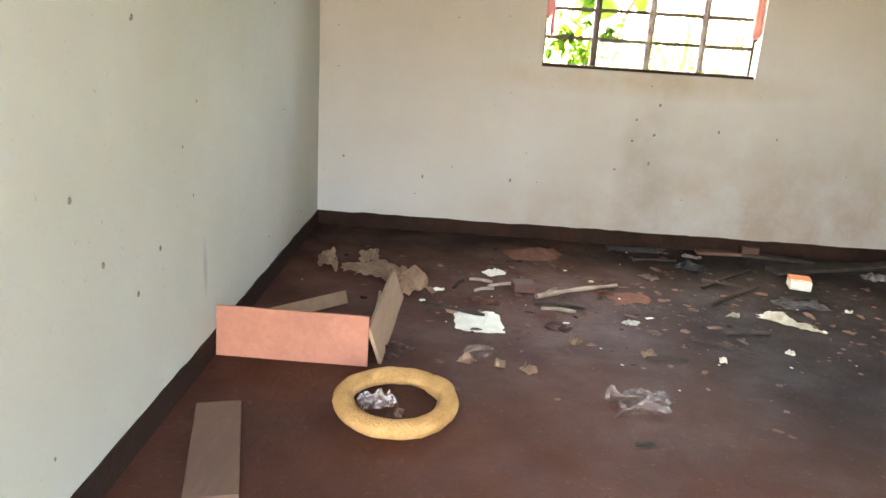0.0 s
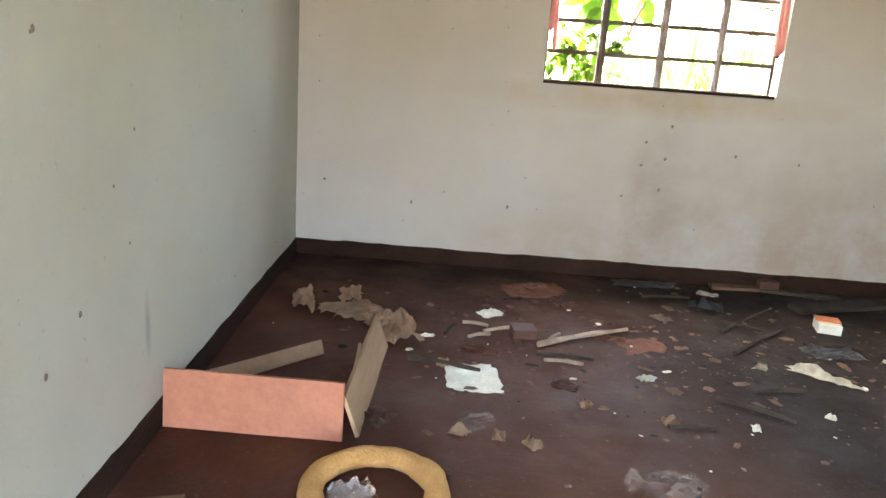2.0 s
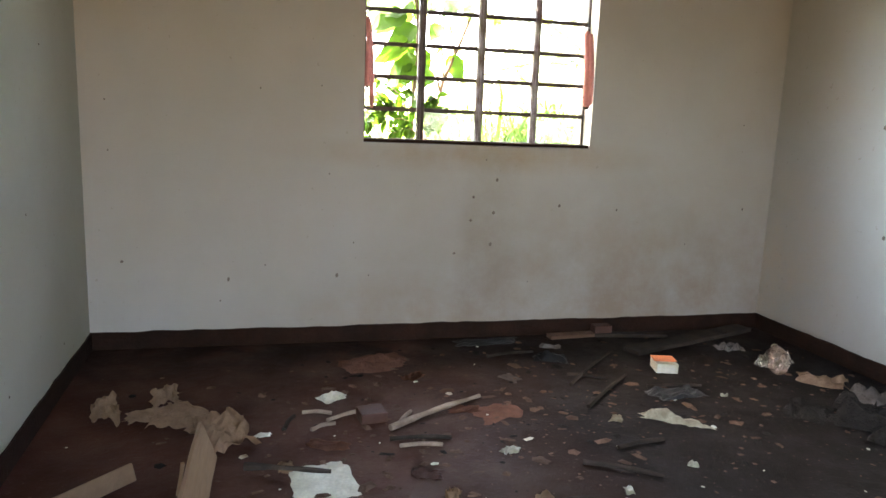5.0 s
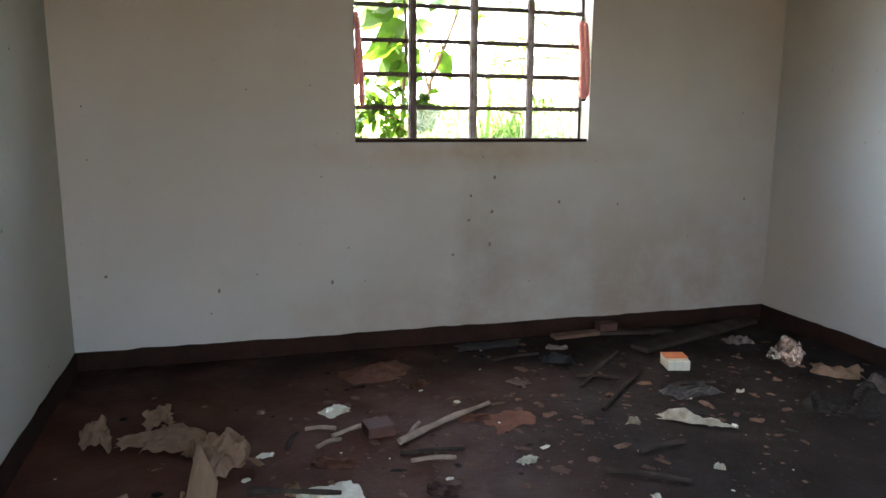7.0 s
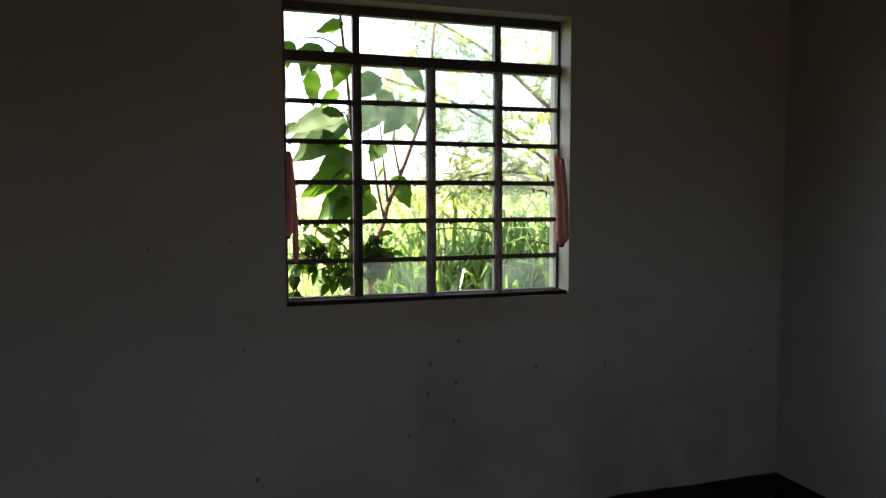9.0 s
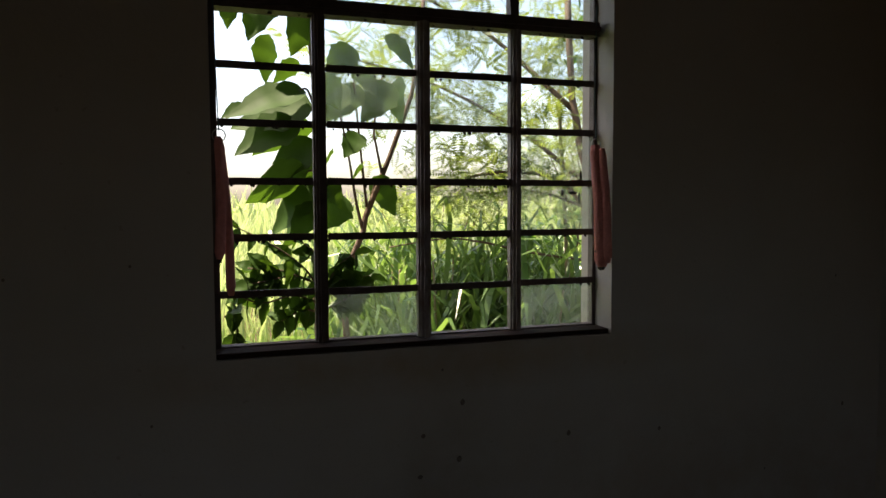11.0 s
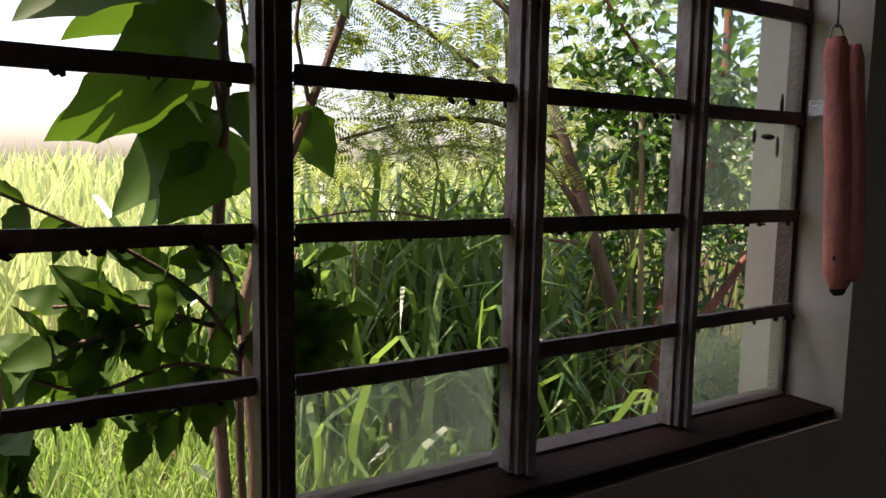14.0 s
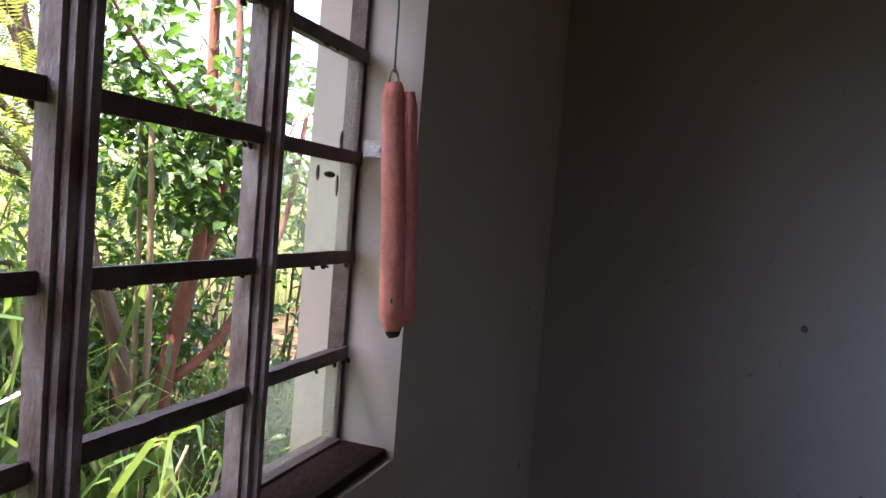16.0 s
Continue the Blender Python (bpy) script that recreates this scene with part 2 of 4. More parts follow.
M_STRAW = leafy("dry_straw", (0.36, 0.29, 0.17), (0.26, 0.20, 0.11), (0.3, 0.24, 0.12), 0.7, 0.25)
M_BARK = simple("grey_brown_bark", (0.16, 0.115, 0.085), (0.09, 0.062, 0.045), 0.9, 14, 0.7, 0, (1, 1, 0.3))
M_BARK_RED = simple("red_brown_bark", (0.20, 0.085, 0.055), (0.10, 0.05, 0.036), 0.85, 10, 0.6, 0, (1, 1, 0.3))
M_BARK_GREEN = simple("pale_green_bark", (0.25, 0.21, 0.12), (0.16, 0.135, 0.08), 0.85, 12, 0.5, 0, (1, 1, 0.3))
M_GROUND = simple("earth_and_thatch", (0.09, 0.07, 0.035), (0.05, 0.042, 0.022), 0.95, 1.5, 0.6)
M_ROOF = simple("clay_roof", (0.30, 0.13, 0.08), (0.22, 0.10, 0.06), 0.85, 5)

# ---- building helpers ----


def thing(name, at, label, category, group="", kind="", rz=0.0):
    """An Empty at the base of a thing."""
    ob = new(name)
    ob.matrix_world = pose(*at, 0, 0, rz)
    return tagged(ob, label, category, group, kind)


def part(name, bm, material, parent=None, label="", smooth=False):
    me = bpy.data.meshes.new(name)
    bmesh.ops.recalc_face_normals(bm, faces=bm.faces)
    for f in bm.faces:
        f.smooth = smooth
    bm.to_mesh(me)
    bm.free()
    me.materials.append(material)
    ob = new(name, me)
    ob.parent = parent
    return tagged(ob, label)


def box(bm, x0, x1, y0, y1, z0, z1, bevel=0.0, turn=None):
    m = Matrix.Translation(((x0 + x1) / 2, (y0 + y1) / 2, (z0 + z1) / 2)) @ Matrix.Diagonal((x1 - x0, y1 - y0, z1 - z0, 1))
    made = bmesh.ops.create_cube(bm, size=1, matrix=(turn @ m) if turn else m)["verts"]
    if bevel:
        edges = list({e for v in made for e in v.link_edges})
        bmesh.ops.bevel(bm, geom=edges, offset=bevel, segments=2, profile=0.6, affect="EDGES")
    return bm


def boxes(*items, bevel=0.0):
    bm = bmesh.new()
    for it in items:
        box(bm, *it, bevel=bevel)
    return bm


def tube(bm, points, radii, sides=8, wobble=0.0):
    """A tapered tube through points, closed at the ends."""
    pts = [Vector(p) for p in points]
    rings = []
    for i, p in enumerate(pts):
        d = (pts[min(i + 1, len(pts) - 1)] - pts[max(i - 1, 0)]).normalized()
        a = d.orthogonal().normalized() if i == 0 else (rings_a - d * rings_a.dot(d)).normalized()
        rings_a = a
        b = d.cross(a)
        ring = []
        for s in range(sides):
            th = 2 * math.pi * s / sides
            r = radii[i] * (1 + wobble * noise.noise(p * 9 + Vector((s, s * 2, 0))))
            ring.append(bm.verts.new(p + (a * math.cos(th) + b * math.sin(th)) * r))
        rings.append(ring)
    for r0, r1 in zip(rings, rings[1:]):
        for s in range(sides):
            bm.faces.new((r0[s], r0[(s + 1) % sides], r1[(s + 1) % sides], r1[s]))
    bm.faces.new(rings[0][::-1]), bm.faces.new(rings[-1])
    return bm


def curve_points(points, n):
    """n points on a smooth line through the given ones."""
    p = [Vector(q) for q in points]
    p = [2 * p[0] - p[1], *p, 2 * p[-1] - p[-2]]
    out = []
    for i in range(n):
        u = i / (n - 1) * (len(p) - 3)
        j = min(int(u), len(p) - 4)
        f = u - j
        a, b, c_, d = p[j:j + 4]
        out.append(0.5 * ((2 * b) + (c_ - a) * f + (2 * a - 5 * b + 4 * c_ - d) * f * f + (3 * b - a - 3 * c_ + d) * f ** 3))
    return out


def stem(bm, points, r0, r1, n=12, sides=7, wobble=0.25):
    pts = curve_points(points, n)
    return tube(bm, pts, [r0 + (r1 - r0) * i / (n - 1) for i in range(n)], sides, wobble)


def crumpled(w, d, h, seed, n=9, ragged=0.25, thick=0.0):
    """A crumpled, torn sheet about w by d, h high, resting at z = 0."""
    rnd = random.Random(seed)
    bm = bmesh.new()
    off = Vector((seed * 3.1, seed * 1.7, 0))
    grid = []
    for i in range(n + 1):
        row = []
        for j in range(n + 1):
            u, v = i / n - 0.5, j / n - 0.5
            edge = max(abs(u), abs(v)) * 2
            pull = 1 - ragged * edge * (0.5 + 0.5 * noise.noise(Vector((u * 3, v * 3, seed))))
            z = (abs(noise.noise(Vector((u * 3.2, v * 3.2, 0)) + off)) * 1.5 + abs(noise.noise(Vector((u * 8, v * 8, 3)) + off)) * 0.4) * h * (1 - edge ** 4 * 0.8)
            row.append(bm.verts.new((u * w * pull + rnd.uniform(-1, 1) * w * 0.02, v * d * pull + rnd.uniform(-1, 1) * d * 0.02, z + 0.003)))
        grid.append(row)
    for i in range(n):
        for j in range(n):
            corner = (i in (0, n - 1)) and (j in (0, n - 1))
            if not (corner and rnd.random() < 0.5):
                bm.faces.new((grid[i][j], grid[i + 1][j], grid[i + 1][j + 1], grid[i][j + 1]))
    if thick:
        bmesh.ops.solidify(bm, geom=bm.faces[:], thickness=thick)
    low = min(v.co.z for v in bm.verts)
    for v in bm.verts:
        v.co.z -= low
    return bm


def scattered(name, template, mats, material, parent=None, label="", kind="stuff"):
    """One mesh of many copies of a small template (verts, faces)."""
    tv = np.array(template[0], dtype=float)
    verts, faces = [], []
    for i, m in enumerate(mats):
        a = np.array(m)
        verts.append(tv @ a[:3, :3].T + a[:3, 3])
        o = i * len(tv)
        faces.extend([tuple(x + o for x in f) for f in template[1]])
    me = bpy.data.meshes.new(name)
    me.from_pydata(np.concatenate(verts).tolist(), [], faces)
    me.materials.append(material)
    me.update()
    ob = new(name, me)
    ob.parent = parent
    return tagged(ob, label, kind=kind)


# ---- the room ----
W, D, H, T = 3.56, 4.75, 2.75, 0.19
WX0, WX1, WZ0, WZ1 = 1.255, 2.438, 1.000, 2.165

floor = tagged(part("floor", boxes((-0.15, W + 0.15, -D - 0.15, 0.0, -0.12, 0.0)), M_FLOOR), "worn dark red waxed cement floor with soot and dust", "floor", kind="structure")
wall_n = tagged(part("wall_north", boxes((-0.15, WX0, 0, T, -0.12, H), (WX1, W + 0.15, 0, T, -0.12, H), (WX0, WX1, 0, 0.127, -0.12, WZ0), (WX0, WX1, 0.127, T, -0.12, WZ0 - 0.13), (WX0, WX1, 0, T, WZ1, H)), M_WALL_N), "stained cream plaster wall with a steel window", "wall", kind="structure")
wall_w = tagged(part("wall_west", boxes((-0.15, 0, -3.5, 0, 0, H), (-0.15, 0, -D, -4.4, 0, H), (-0.15, 0, -4.4, -3.5, 0, 1.0), (-0.15, 0, -4.4, -3.5, 2.1, H)), M_WALL_W), "cream painted plaster wall with nail holes", "wall", kind="structure")
wall_e = tagged(part("wall_east", boxes((W, W + 0.15, -D, 0, 0, H)), M_WALL_E), "pale plaster wall with nail holes", "wall", kind="structure")
wall_s = tagged(part("wall_south", boxes((-0.15, 0.4, -D - 0.15, -D, 0, H), (1.3, W + 0.15, -D - 0.15, -D, 0, H), (0.4, 1.3, -D - 0.15, -D, 2.1, H)), M_WALL_S), "unseen wall with a doorway, dark to cut bounced light", "wall", kind="structure")
tagged(part("ceiling", boxes((-0.15, W + 0.15, -D - 0.15, T, H, H + 0.1)), M_CEIL), "unseen board ceiling, dark to cut bounced light", "ceiling", kind="structure")
# Unseen slab; the eave depth is set to block sun from window and sill.
tagged(part("roof", boxes((-0.7, W + 0.7, -D - 0.7, T + 0.56, H + 0.11, H + 0.2)), M_ROOF), "unseen clay roof slab, eaves added to keep sun off the window", "roof", kind="structure")
SK = 0.085
for nm, it in (("baseboard_north", (0, W, -0.007, 0, 0, SK)), ("baseboard_west", (0, 0.007, -D, -0.007, 0, SK)),
               ("baseboard_east", (W - 0.007, W, -D, -0.007, 0, SK))):
    bm = boxes(it)
    bmesh.ops.subdivide_edges(bm, edges=[e for e in bm.edges if e.calc_length() > 1], cuts=90)
    for v in bm.verts:
        if v.co.z > 0.05:
            v.co.z += 0.006 * noise.noise(v.co * 7) + 0.003 * noise.noise(v.co * 31)
    base = tagged(part(nm, bm, M_SKIRT), "dark red painted skirting band, scuffed", "baseboard", kind="structure")
    if nm == "baseboard_west":
        base_w = base

# nail holes and chips in the plaster
hole = bmesh.new()
bmesh.ops.create_icosphere(hole, subdivisions=2, radius=1)
for v in hole.verts:
    v.co *= 1 + 0.35 * noise.noise(v.co * 2.3)
hole_ob = part("nail_hole", hole, M_HOLE, wall_n, smooth=True)
hole_me = hole_ob.data
rnd = random.Random(5)
NORTH = [(1.941, 0.829), (1.135, 0.343), (1.921, 0.497), (3.39, 0.691), (1.93, 0.66), (1.81, 0.62), (1.82, 0.74), (2.29, 0.70), (2.62, 0.68), (0.62, 0.33), (1.73, 0.45), (0.15, 0.42)]
spots = [(wall_n, (x, -0.001, z), (rnd.uniform(0.007, 0.012), 0.003, rnd.uniform(0.008, 0.016))) for x, z in NORTH]
spots += [(wall_n, (rnd.uniform(0.1, 3.4), -0.001, rnd.uniform(0.15, 1.3)), (0.005, 0.002, 0.006)) for _ in range(14)]
spots += [(wall_w, (0.001, y, z), (0.003, 0.009, 0.012)) for y, z in ((-2.739, 0.727), (-2.62, 0.55), (-2.4, 1.1), (-2.55, 1.17), (-2.45, 0.42), (-2.3, 0.5))]
spots += [(wall_w, (0.001, rnd.uniform(-2.9, -0.4), rnd.uniform(0.15, 1.4)), (0.002, 0.005, 0.007)) for _ in range(12)]
spots += [(wall_e, (W - 0.001, y, z), (0.003, 0.013, 0.016)) for y, z in ((-1.04, 0.56), (-0.98, 0.98), (-1.12, 0.66), (-0.80, 0.66), (-0.72, 1.16), (-1.2, 0.95), (-0.9, 0.72))]
for i, (par, at, sc) in enumerate(spots):
    ob = hole_ob if i == 0 else new("nail_hole", hole_me)
    ob.parent = par
    ob.matrix_world = Matrix.LocRotScale(at, None, [q * 0.7 for q in sc])

# the west wall is slightly out of square
bpy.context.view_layer.update()
for ob in (wall_w, base_w):
    ob.matrix_world = pose(0, 0, 0, 0, 0, 1.5)

# ---- the steel window ----
win = thing("window_1", ((WX0 + WX1) / 2, 0.08, WZ0), "rusty steel casement window with missing and dirty panes", "window", kind="structure")
win_inv = win.matrix_world.inverted()


def win_part(name, bm, material, label="", smooth=False):
    bmesh.ops.transform(bm, matrix=win_inv, verts=bm.verts)
    return part(name, bm, material, win, label, smooth)


def worn(bm, amount=0.0012, cuts=8):
    """Bars are never quite straight."""
    bmesh.ops.subdivide_edges(bm, edges=[e for e in bm.edges if e.calc_length() > 0.12], cuts=cuts)
    for v in bm.verts:
        v.co += Vector((noise.noise(v.co * 23), noise.noise(v.co * 27 + Vector((9, 0, 0))), noise.noise(v.co * 25 + Vector((0, 9, 0))))) * amount
    return bm


CX = [1.272, 1.546, 1.845, 2.144, 2.426]
RZ = [1.020, 1.163, 1.319, 1.474, 1.633, 1.788, 1.955, 2.130]
win_part("window_frame", worn(boxes((WX0, CX[0], 0.098, 0.126, WZ0, WZ1))), M_STEEL)
win_part("window_frame", worn(boxes((CX[4], WX1, 0.098, 0.126, WZ0, WZ1))), M_STEEL)
win_part("window_frame", worn(boxes((CX[0], CX[4], 0.090, 0.126, WZ0, RZ[0]))), M_STEEL)
win_part("window_frame", worn(boxes((CX[0], CX[4], 0.090, 0.126, RZ[7], WZ1))), M_STEEL)
win_part("transom", worn(boxes((CX[0], CX[4], 0.064, 0.120, RZ[6] - 0.021, RZ[6] + 0.021), (CX[0], CX[4], 0.055, 0.064, RZ[6] - 0.006, RZ[6] + 0.006))), M_STEEL)
for i, wdt in ((1, 0.013), (3, 0.013), (2, 0.014)):
    x = CX[i]
    top = RZ[6] - 0.021
    f, back = (-0.018, 0.080) if i == 2 else (0.0, 0.098)
    win_part("mullion", worn(boxes((x - wdt, x + wdt, 0.064 + f, 0.092 + f, RZ[0], top), (x - wdt - 0.005, x - wdt + 0.004, 0.074 + f, back, RZ[0], top),
                                   (x + wdt - 0.004, x + wdt + 0.005, 0.074 + f, back, RZ[0], top), (x - 0.005, x + 0.005, 0.055 + f, 0.064 + f, RZ[0], top))), M_STEEL_PALE if i > 1 else M_STEEL)
    if i != 2:
        win_part("mullion", worn(boxes((x - 0.014, x + 0.014, 0.084, 0.116, RZ[6] + 0.021, RZ[7]))), M_STEEL)
for r in range(1, 6):
    for cidx in range(4):
        x0, x1 = CX[cidx] + (0.019 if cidx else 0), CX[cidx + 1] - (0.019 if cidx < 3 else 0)
        z, yb = RZ[r], 0.088 if cidx in (0, 3) else 0.068
        win_part("glazing_bar", worn(boxes((x0, x1, yb, yb + 0.006, z - 0.010, z + 0.010), (x0, x1, yb + 0.006, yb + 0.030, z - 0.0035, z + 0.0035))), M_STEEL)
# putty crumbs left along bars whose glass is gone
rnd = random.Random(11)
for r in range(1, 7):
    bm = bmesh.new()
    for _ in range(18):
        x, z = rnd.uniform(CX[0], CX[4]), RZ[r] - (0.024 if r == 6 else 0.012)
        s = rnd.uniform(0.0015, 0.0045)
        bmesh.ops.create_icosphere(bm, subdivisions=1, radius=1, matrix=Matrix.LocRotScale((x, 0.086, z), Euler((rnd.random(), rnd.random(), 0)), (s * 1.6, 0.004, s)))
    win_part("putty_crumbs", bm, M_PUTTY)
# panes that are left: (column, row) and how dirty
PANES = {(1, 5): 1, (2, 5): 1, (3, 5): 1, (1, 4): 0, (2, 4): 0, (3, 3): 1, (3, 2): 0, (3, 0): 0, (1, 0): 0, (3, 6): 1, (1, 6): 1}
for (ci, ri), clean in PANES.items():
    x0, x1 = CX[ci] + 0.012, CX[ci + 1] - (0.012 if ci < 3 else -0.002)
    if (ci, ri) == (1, 6):
        x1 = CX[3] - 0.012
    ob = win_part("pane", boxes((x0, x1, 0.104, 0.107, RZ[ri] + 0.003, RZ[ri + 1] - (0.003 if ri != 5 else 0.02))), M_GLASS_HAZY if clean else M_GLASS_DIRTY)
    ob.visible_shadow = False
# a broken shard
bm = bmesh.new()
p = [(2.128, 1.80), (2.128, 1.50), (2.105, 1.52), (2.085, 1.62), (2.04, 1.70), (2.0, 1.78)]
lo, hi = [[bm.verts.new((x, y, z)) for x, z in p] for y in (0.104, 0.107)]
bm.faces.new(lo), bm.faces.new(hi[::-1])
for i in range(len(p)):
    bm.faces.new((lo[i], lo[i - 1], hi[i - 1], hi[i]))
win_part("pane", bm, M_GLASS_HAZY, "broken shard of hazy glass").visible_shadow = False
# black smears of mastic on the end pane
bm = bmesh.new()
for dx, dz, sx, sz in ((-0.02, 0.02, 0.008, 0.035), (-0.05, -0.03, 0.03, 0.008), (-0.085, -0.03, 0.008, 0.02), (-0.025, -0.045, 0.007, 0.03)):
    bmesh.ops.create_icosphere(bm, subdivisions=2, radius=1, matrix=Matrix.Translation((CX[4] - 0.02 + dx, 0.106, RZ[3] + dz)) @ Matrix.Diagonal((sx * 0.6, 0.002, sz * 0.6, 1)))
win_part("mastic_smear", bm, M_PUTTY)
win_part("latch", boxes((1.848, 1.856, 0.046, 0.056, 1.085, 1.12), (1.846, 1.858, 0.040, 0.047, 1.075, 1.10), bevel=0.002), M_STEEL_PALE, "rusted casement latch")
win_part("latch", boxes((2.431, 2.4375, 0.036, 0.090, 1.478, 1.505), (2.427, 2.431, 0.058, 0.066, 1.488, 1.496), bevel=0.0008), M_GALV, "galvanised fixing plate")
tagged(part("window_sill", worn(boxes((WX0 + 0.001, WX1 - 0.001, 0.012, 0.089, WZ0 + 0.001, WZ0 + 0.016), bevel=0.003)), M_SKIRT), "dark red painted inner window ledge, worn", "window sill", kind="structure")
# Added outer sill; ground colour keeps it from showing as a sunlit strip.
tagged(part("outer_sill", boxes((WX0 + 0.001, WX1 - 0.001, 0.128, T + 0.04, WZ0 - 0.129, WZ0 - 0.11), bevel=0.004), M_GROUND), "added outer window sill, darkened against the sun", "window sill", kind="structure")


# ---- hanging cloth rolls ----
def cloth_roll(bm, a, b, r, flat=0.75, lean=0.006):
    a, b = Vector(a), Vector(b)
    n = 18
    pts, rad = [], []
    for i in range(n):
        u = i / (n - 1)
        p = a.lerp(b, u) + Vector((lean * math.sin(u * math.pi), 0, 0))
        cap = min(1.0, math.sqrt(max(0.0, 1 - (1 - min(u, 1 - u) / 0.06) ** 2))) if min(u, 1 - u) < 0.06 else 1.0
        pts.append(p), rad.append(max(0.6 * r, r * cap * (0.86 + 0.22 * u + 0.05 * noise.noise(p * 30))))
    return tube(bm, pts, rad, 14, 0.10)


def hanging_roll(x, lobes, label, wire_top, hook):
    ob = thing("hanging_cloth_roll", (x, 0.0, 1.59), label, "cloth roll", "cloth rolls hung beside the window")
    inv = ob.matrix_world.inverted()
    for a, b, r in lobes:
        bm = cloth_roll(bmesh.new(), a, b, r)
        bmesh.ops.transform(bm, matrix=inv, verts=bm.verts)
        part("roll", bm, M_PINK, ob, smooth=True)
    # Dark tip under the first lobe stands in for the shadow there.
    for a, b, r in lobes[:1]:
        low = Vector(b)
        bm = tube(bmesh.new(), [low + Vector((0, 0, 0.012)), low + Vector((0.001, 0, -0.004)), low + Vector((0.002, -0.001, -0.010))], [r * 0.62, r * 0.5, r * 0.3], 9, 0.5)
        bmesh.ops.transform(bm, matrix=inv, verts=bm.verts)
        part("shaded_end", bm, M_PUTTY, ob, "lower end, its shade given as dark colour", True)
    bm = bmesh.new()
    tube(bm, curve_points([hook, (hook[0] - 0.004, hook[1] + 0.002, hook[2] + 0.15), wire_top], 8), [0.0016] * 8, 6)
    bmesh.ops.transform(bm, matrix=inv, verts=bm.verts)
    part("string", bm, M_WIRE, ob, "thin blue-green string")
    bm = bmesh.new()
    ring = [(hook[0] + 0.017 * math.sin(i / 12 * 6.283), hook[1], hook[2] - 0.012 + 0.017 * math.cos(i / 12 * 6.283)) for i in range(13)]
    tube(bm, ring, [0.0018] * 13, 6)
    bmesh.ops.transform(bm, matrix=inv, verts=bm.verts)
    part("ring", bm, M_GALV, ob, "thin wire ring")


hanging_roll(2.405, [((2.391, 0.028, 1.590), (2.404, 0.004, 1.212), 0.021), ((2.402, 0.006, 1.578), (2.414, -0.012, 1.225), 0.014)],
             "faded pink cloth roll hanging from a string", (2.418, 0.070, 2.03), (2.396, 0.030, 1.605))
hanging_roll(1.285, [((1.274, 0.050, 1.590), (1.270, 0.035, 1.265), 0.013), ((1.278, 0.052, 1.585), (1.298, 0.056, 1.165), 0.012)],
             "faded pink cloth roll folded over its string", (1.266, 0.070, 2.03), (1.276, 0.050, 1.605))


# ---- things on the floor ----
def lay(name, bm, material, at, rz, label, category, group="", piece="", rx=0, ry=0, smooth=False):
    """A one-piece thing on the floor."""
    ob = part(name, bm, material, None, "", smooth or name == "rag")
    ob.matrix_world = pose(*at, rx, ry, rz)
    low = min((ob.matrix_world @ v.co).z for v in ob.data.vertices)
    ob.location.z += at[2] - low + 0.001
    return tagged(ob, label, category, group)


def board(length, width, thick, seed=0, broken=0.0):
    bm = box(bmesh.new(), -length / 2, length / 2, -width / 2, width / 2, 0, thick, bevel=min(0.002, thick * 0.2))
    bmesh.ops.subdivide_edges(bm, edges=[e for e in bm.edges if e.calc_length() > length * 0.6], cuts=8)
    for v in bm.verts:
        v.co.z += 0.003 * noise.noise(v.co * 5 + Vector((seed, 0, 0)))
        if broken and v.co.x > length * 0.42:
            v.co.x -= broken * (0.5 + 0.5 * noise.noise(Vector((0, v.co.y * 40, seed))))
    return bm


def stick(points, r0, r1):
    return stem(bmesh.new(), points, r0, r1, 9, 7, 0.5)


drawer = thing("broken_drawer", (0.33, -1.86, 0), "broken drawer with a terracotta front and tan plywood sides", "drawer")
dinv = drawer.matrix_world.inverted()


def drawer_board(x0, y0, x1, y1, h, thick, material, name, label, tilt=0.0, drop=0.0):
    ln = math.hypot(x1 - x0, y1 - y0)
    bm = board(ln, h, thick, ln)
    m = pose((x0 + x1) / 2, (y0 + y1) / 2, h / 2 * math.cos(radians(tilt)) + 0.002, 0, 0, math.degrees(math.atan2(y1 - y0, x1 - x0))) @ pose(0, 0, 0, 90 - tilt)
    bmesh.ops.transform(bm, matrix=dinv @ m, verts=bm.verts)
    return part(name, bm, material, drawer, label)


drawer_board(0.062, -1.885, 0.588, -1.888, 0.178, 0.014, M_TERRA, "front_panel", "terracotta painted front", 6)
drawer_board(0.600, -1.880, 0.610, -1.20, 0.135, 0.013, M_TAN, "side_panel", "raw tan plywood side", 20)
drawer_board(0.070, -1.660, 0.405, -1.305, 0.055, 0.014, M_TAN, "side_panel", "loose tan side board", 20)
bm = stick([(0.55, -1.42, 0.002), (0.56, -1.44, 0.06), (0.57, -1.46, 0.12)], 0.007, 0.006)
bmesh.ops.transform(bm, matrix=dinv, verts=bm.verts)
part("splinter", bm, M_TAN, drawer)

# foam ring with torn plastic in it
bm = bmesh.new()
R, r, n1, n2 = 0.160, 0.033, 56, 16
ring = [[bm.verts.new((math.cos(a) * (R * (1 + 0.03 * math.sin(3 * a)) + rr * math.cos(b)), 1.06 * math.sin(a) * (R + rr * math.cos(b)), 0.8 * rr * math.sin(b)))
         for j in range(n2) for b in [6.2832 * j / n2] for rr in [r * (1 + 0.12 * noise.noise(Vector((math.cos(a) * 4, math.sin(a) * 4, math.sin(b) * 1.5))) + (0.16 if 0.3 < a < 0.75 else 0))]]
        for i in range(n1) for a in [6.2832 * i / n1]]
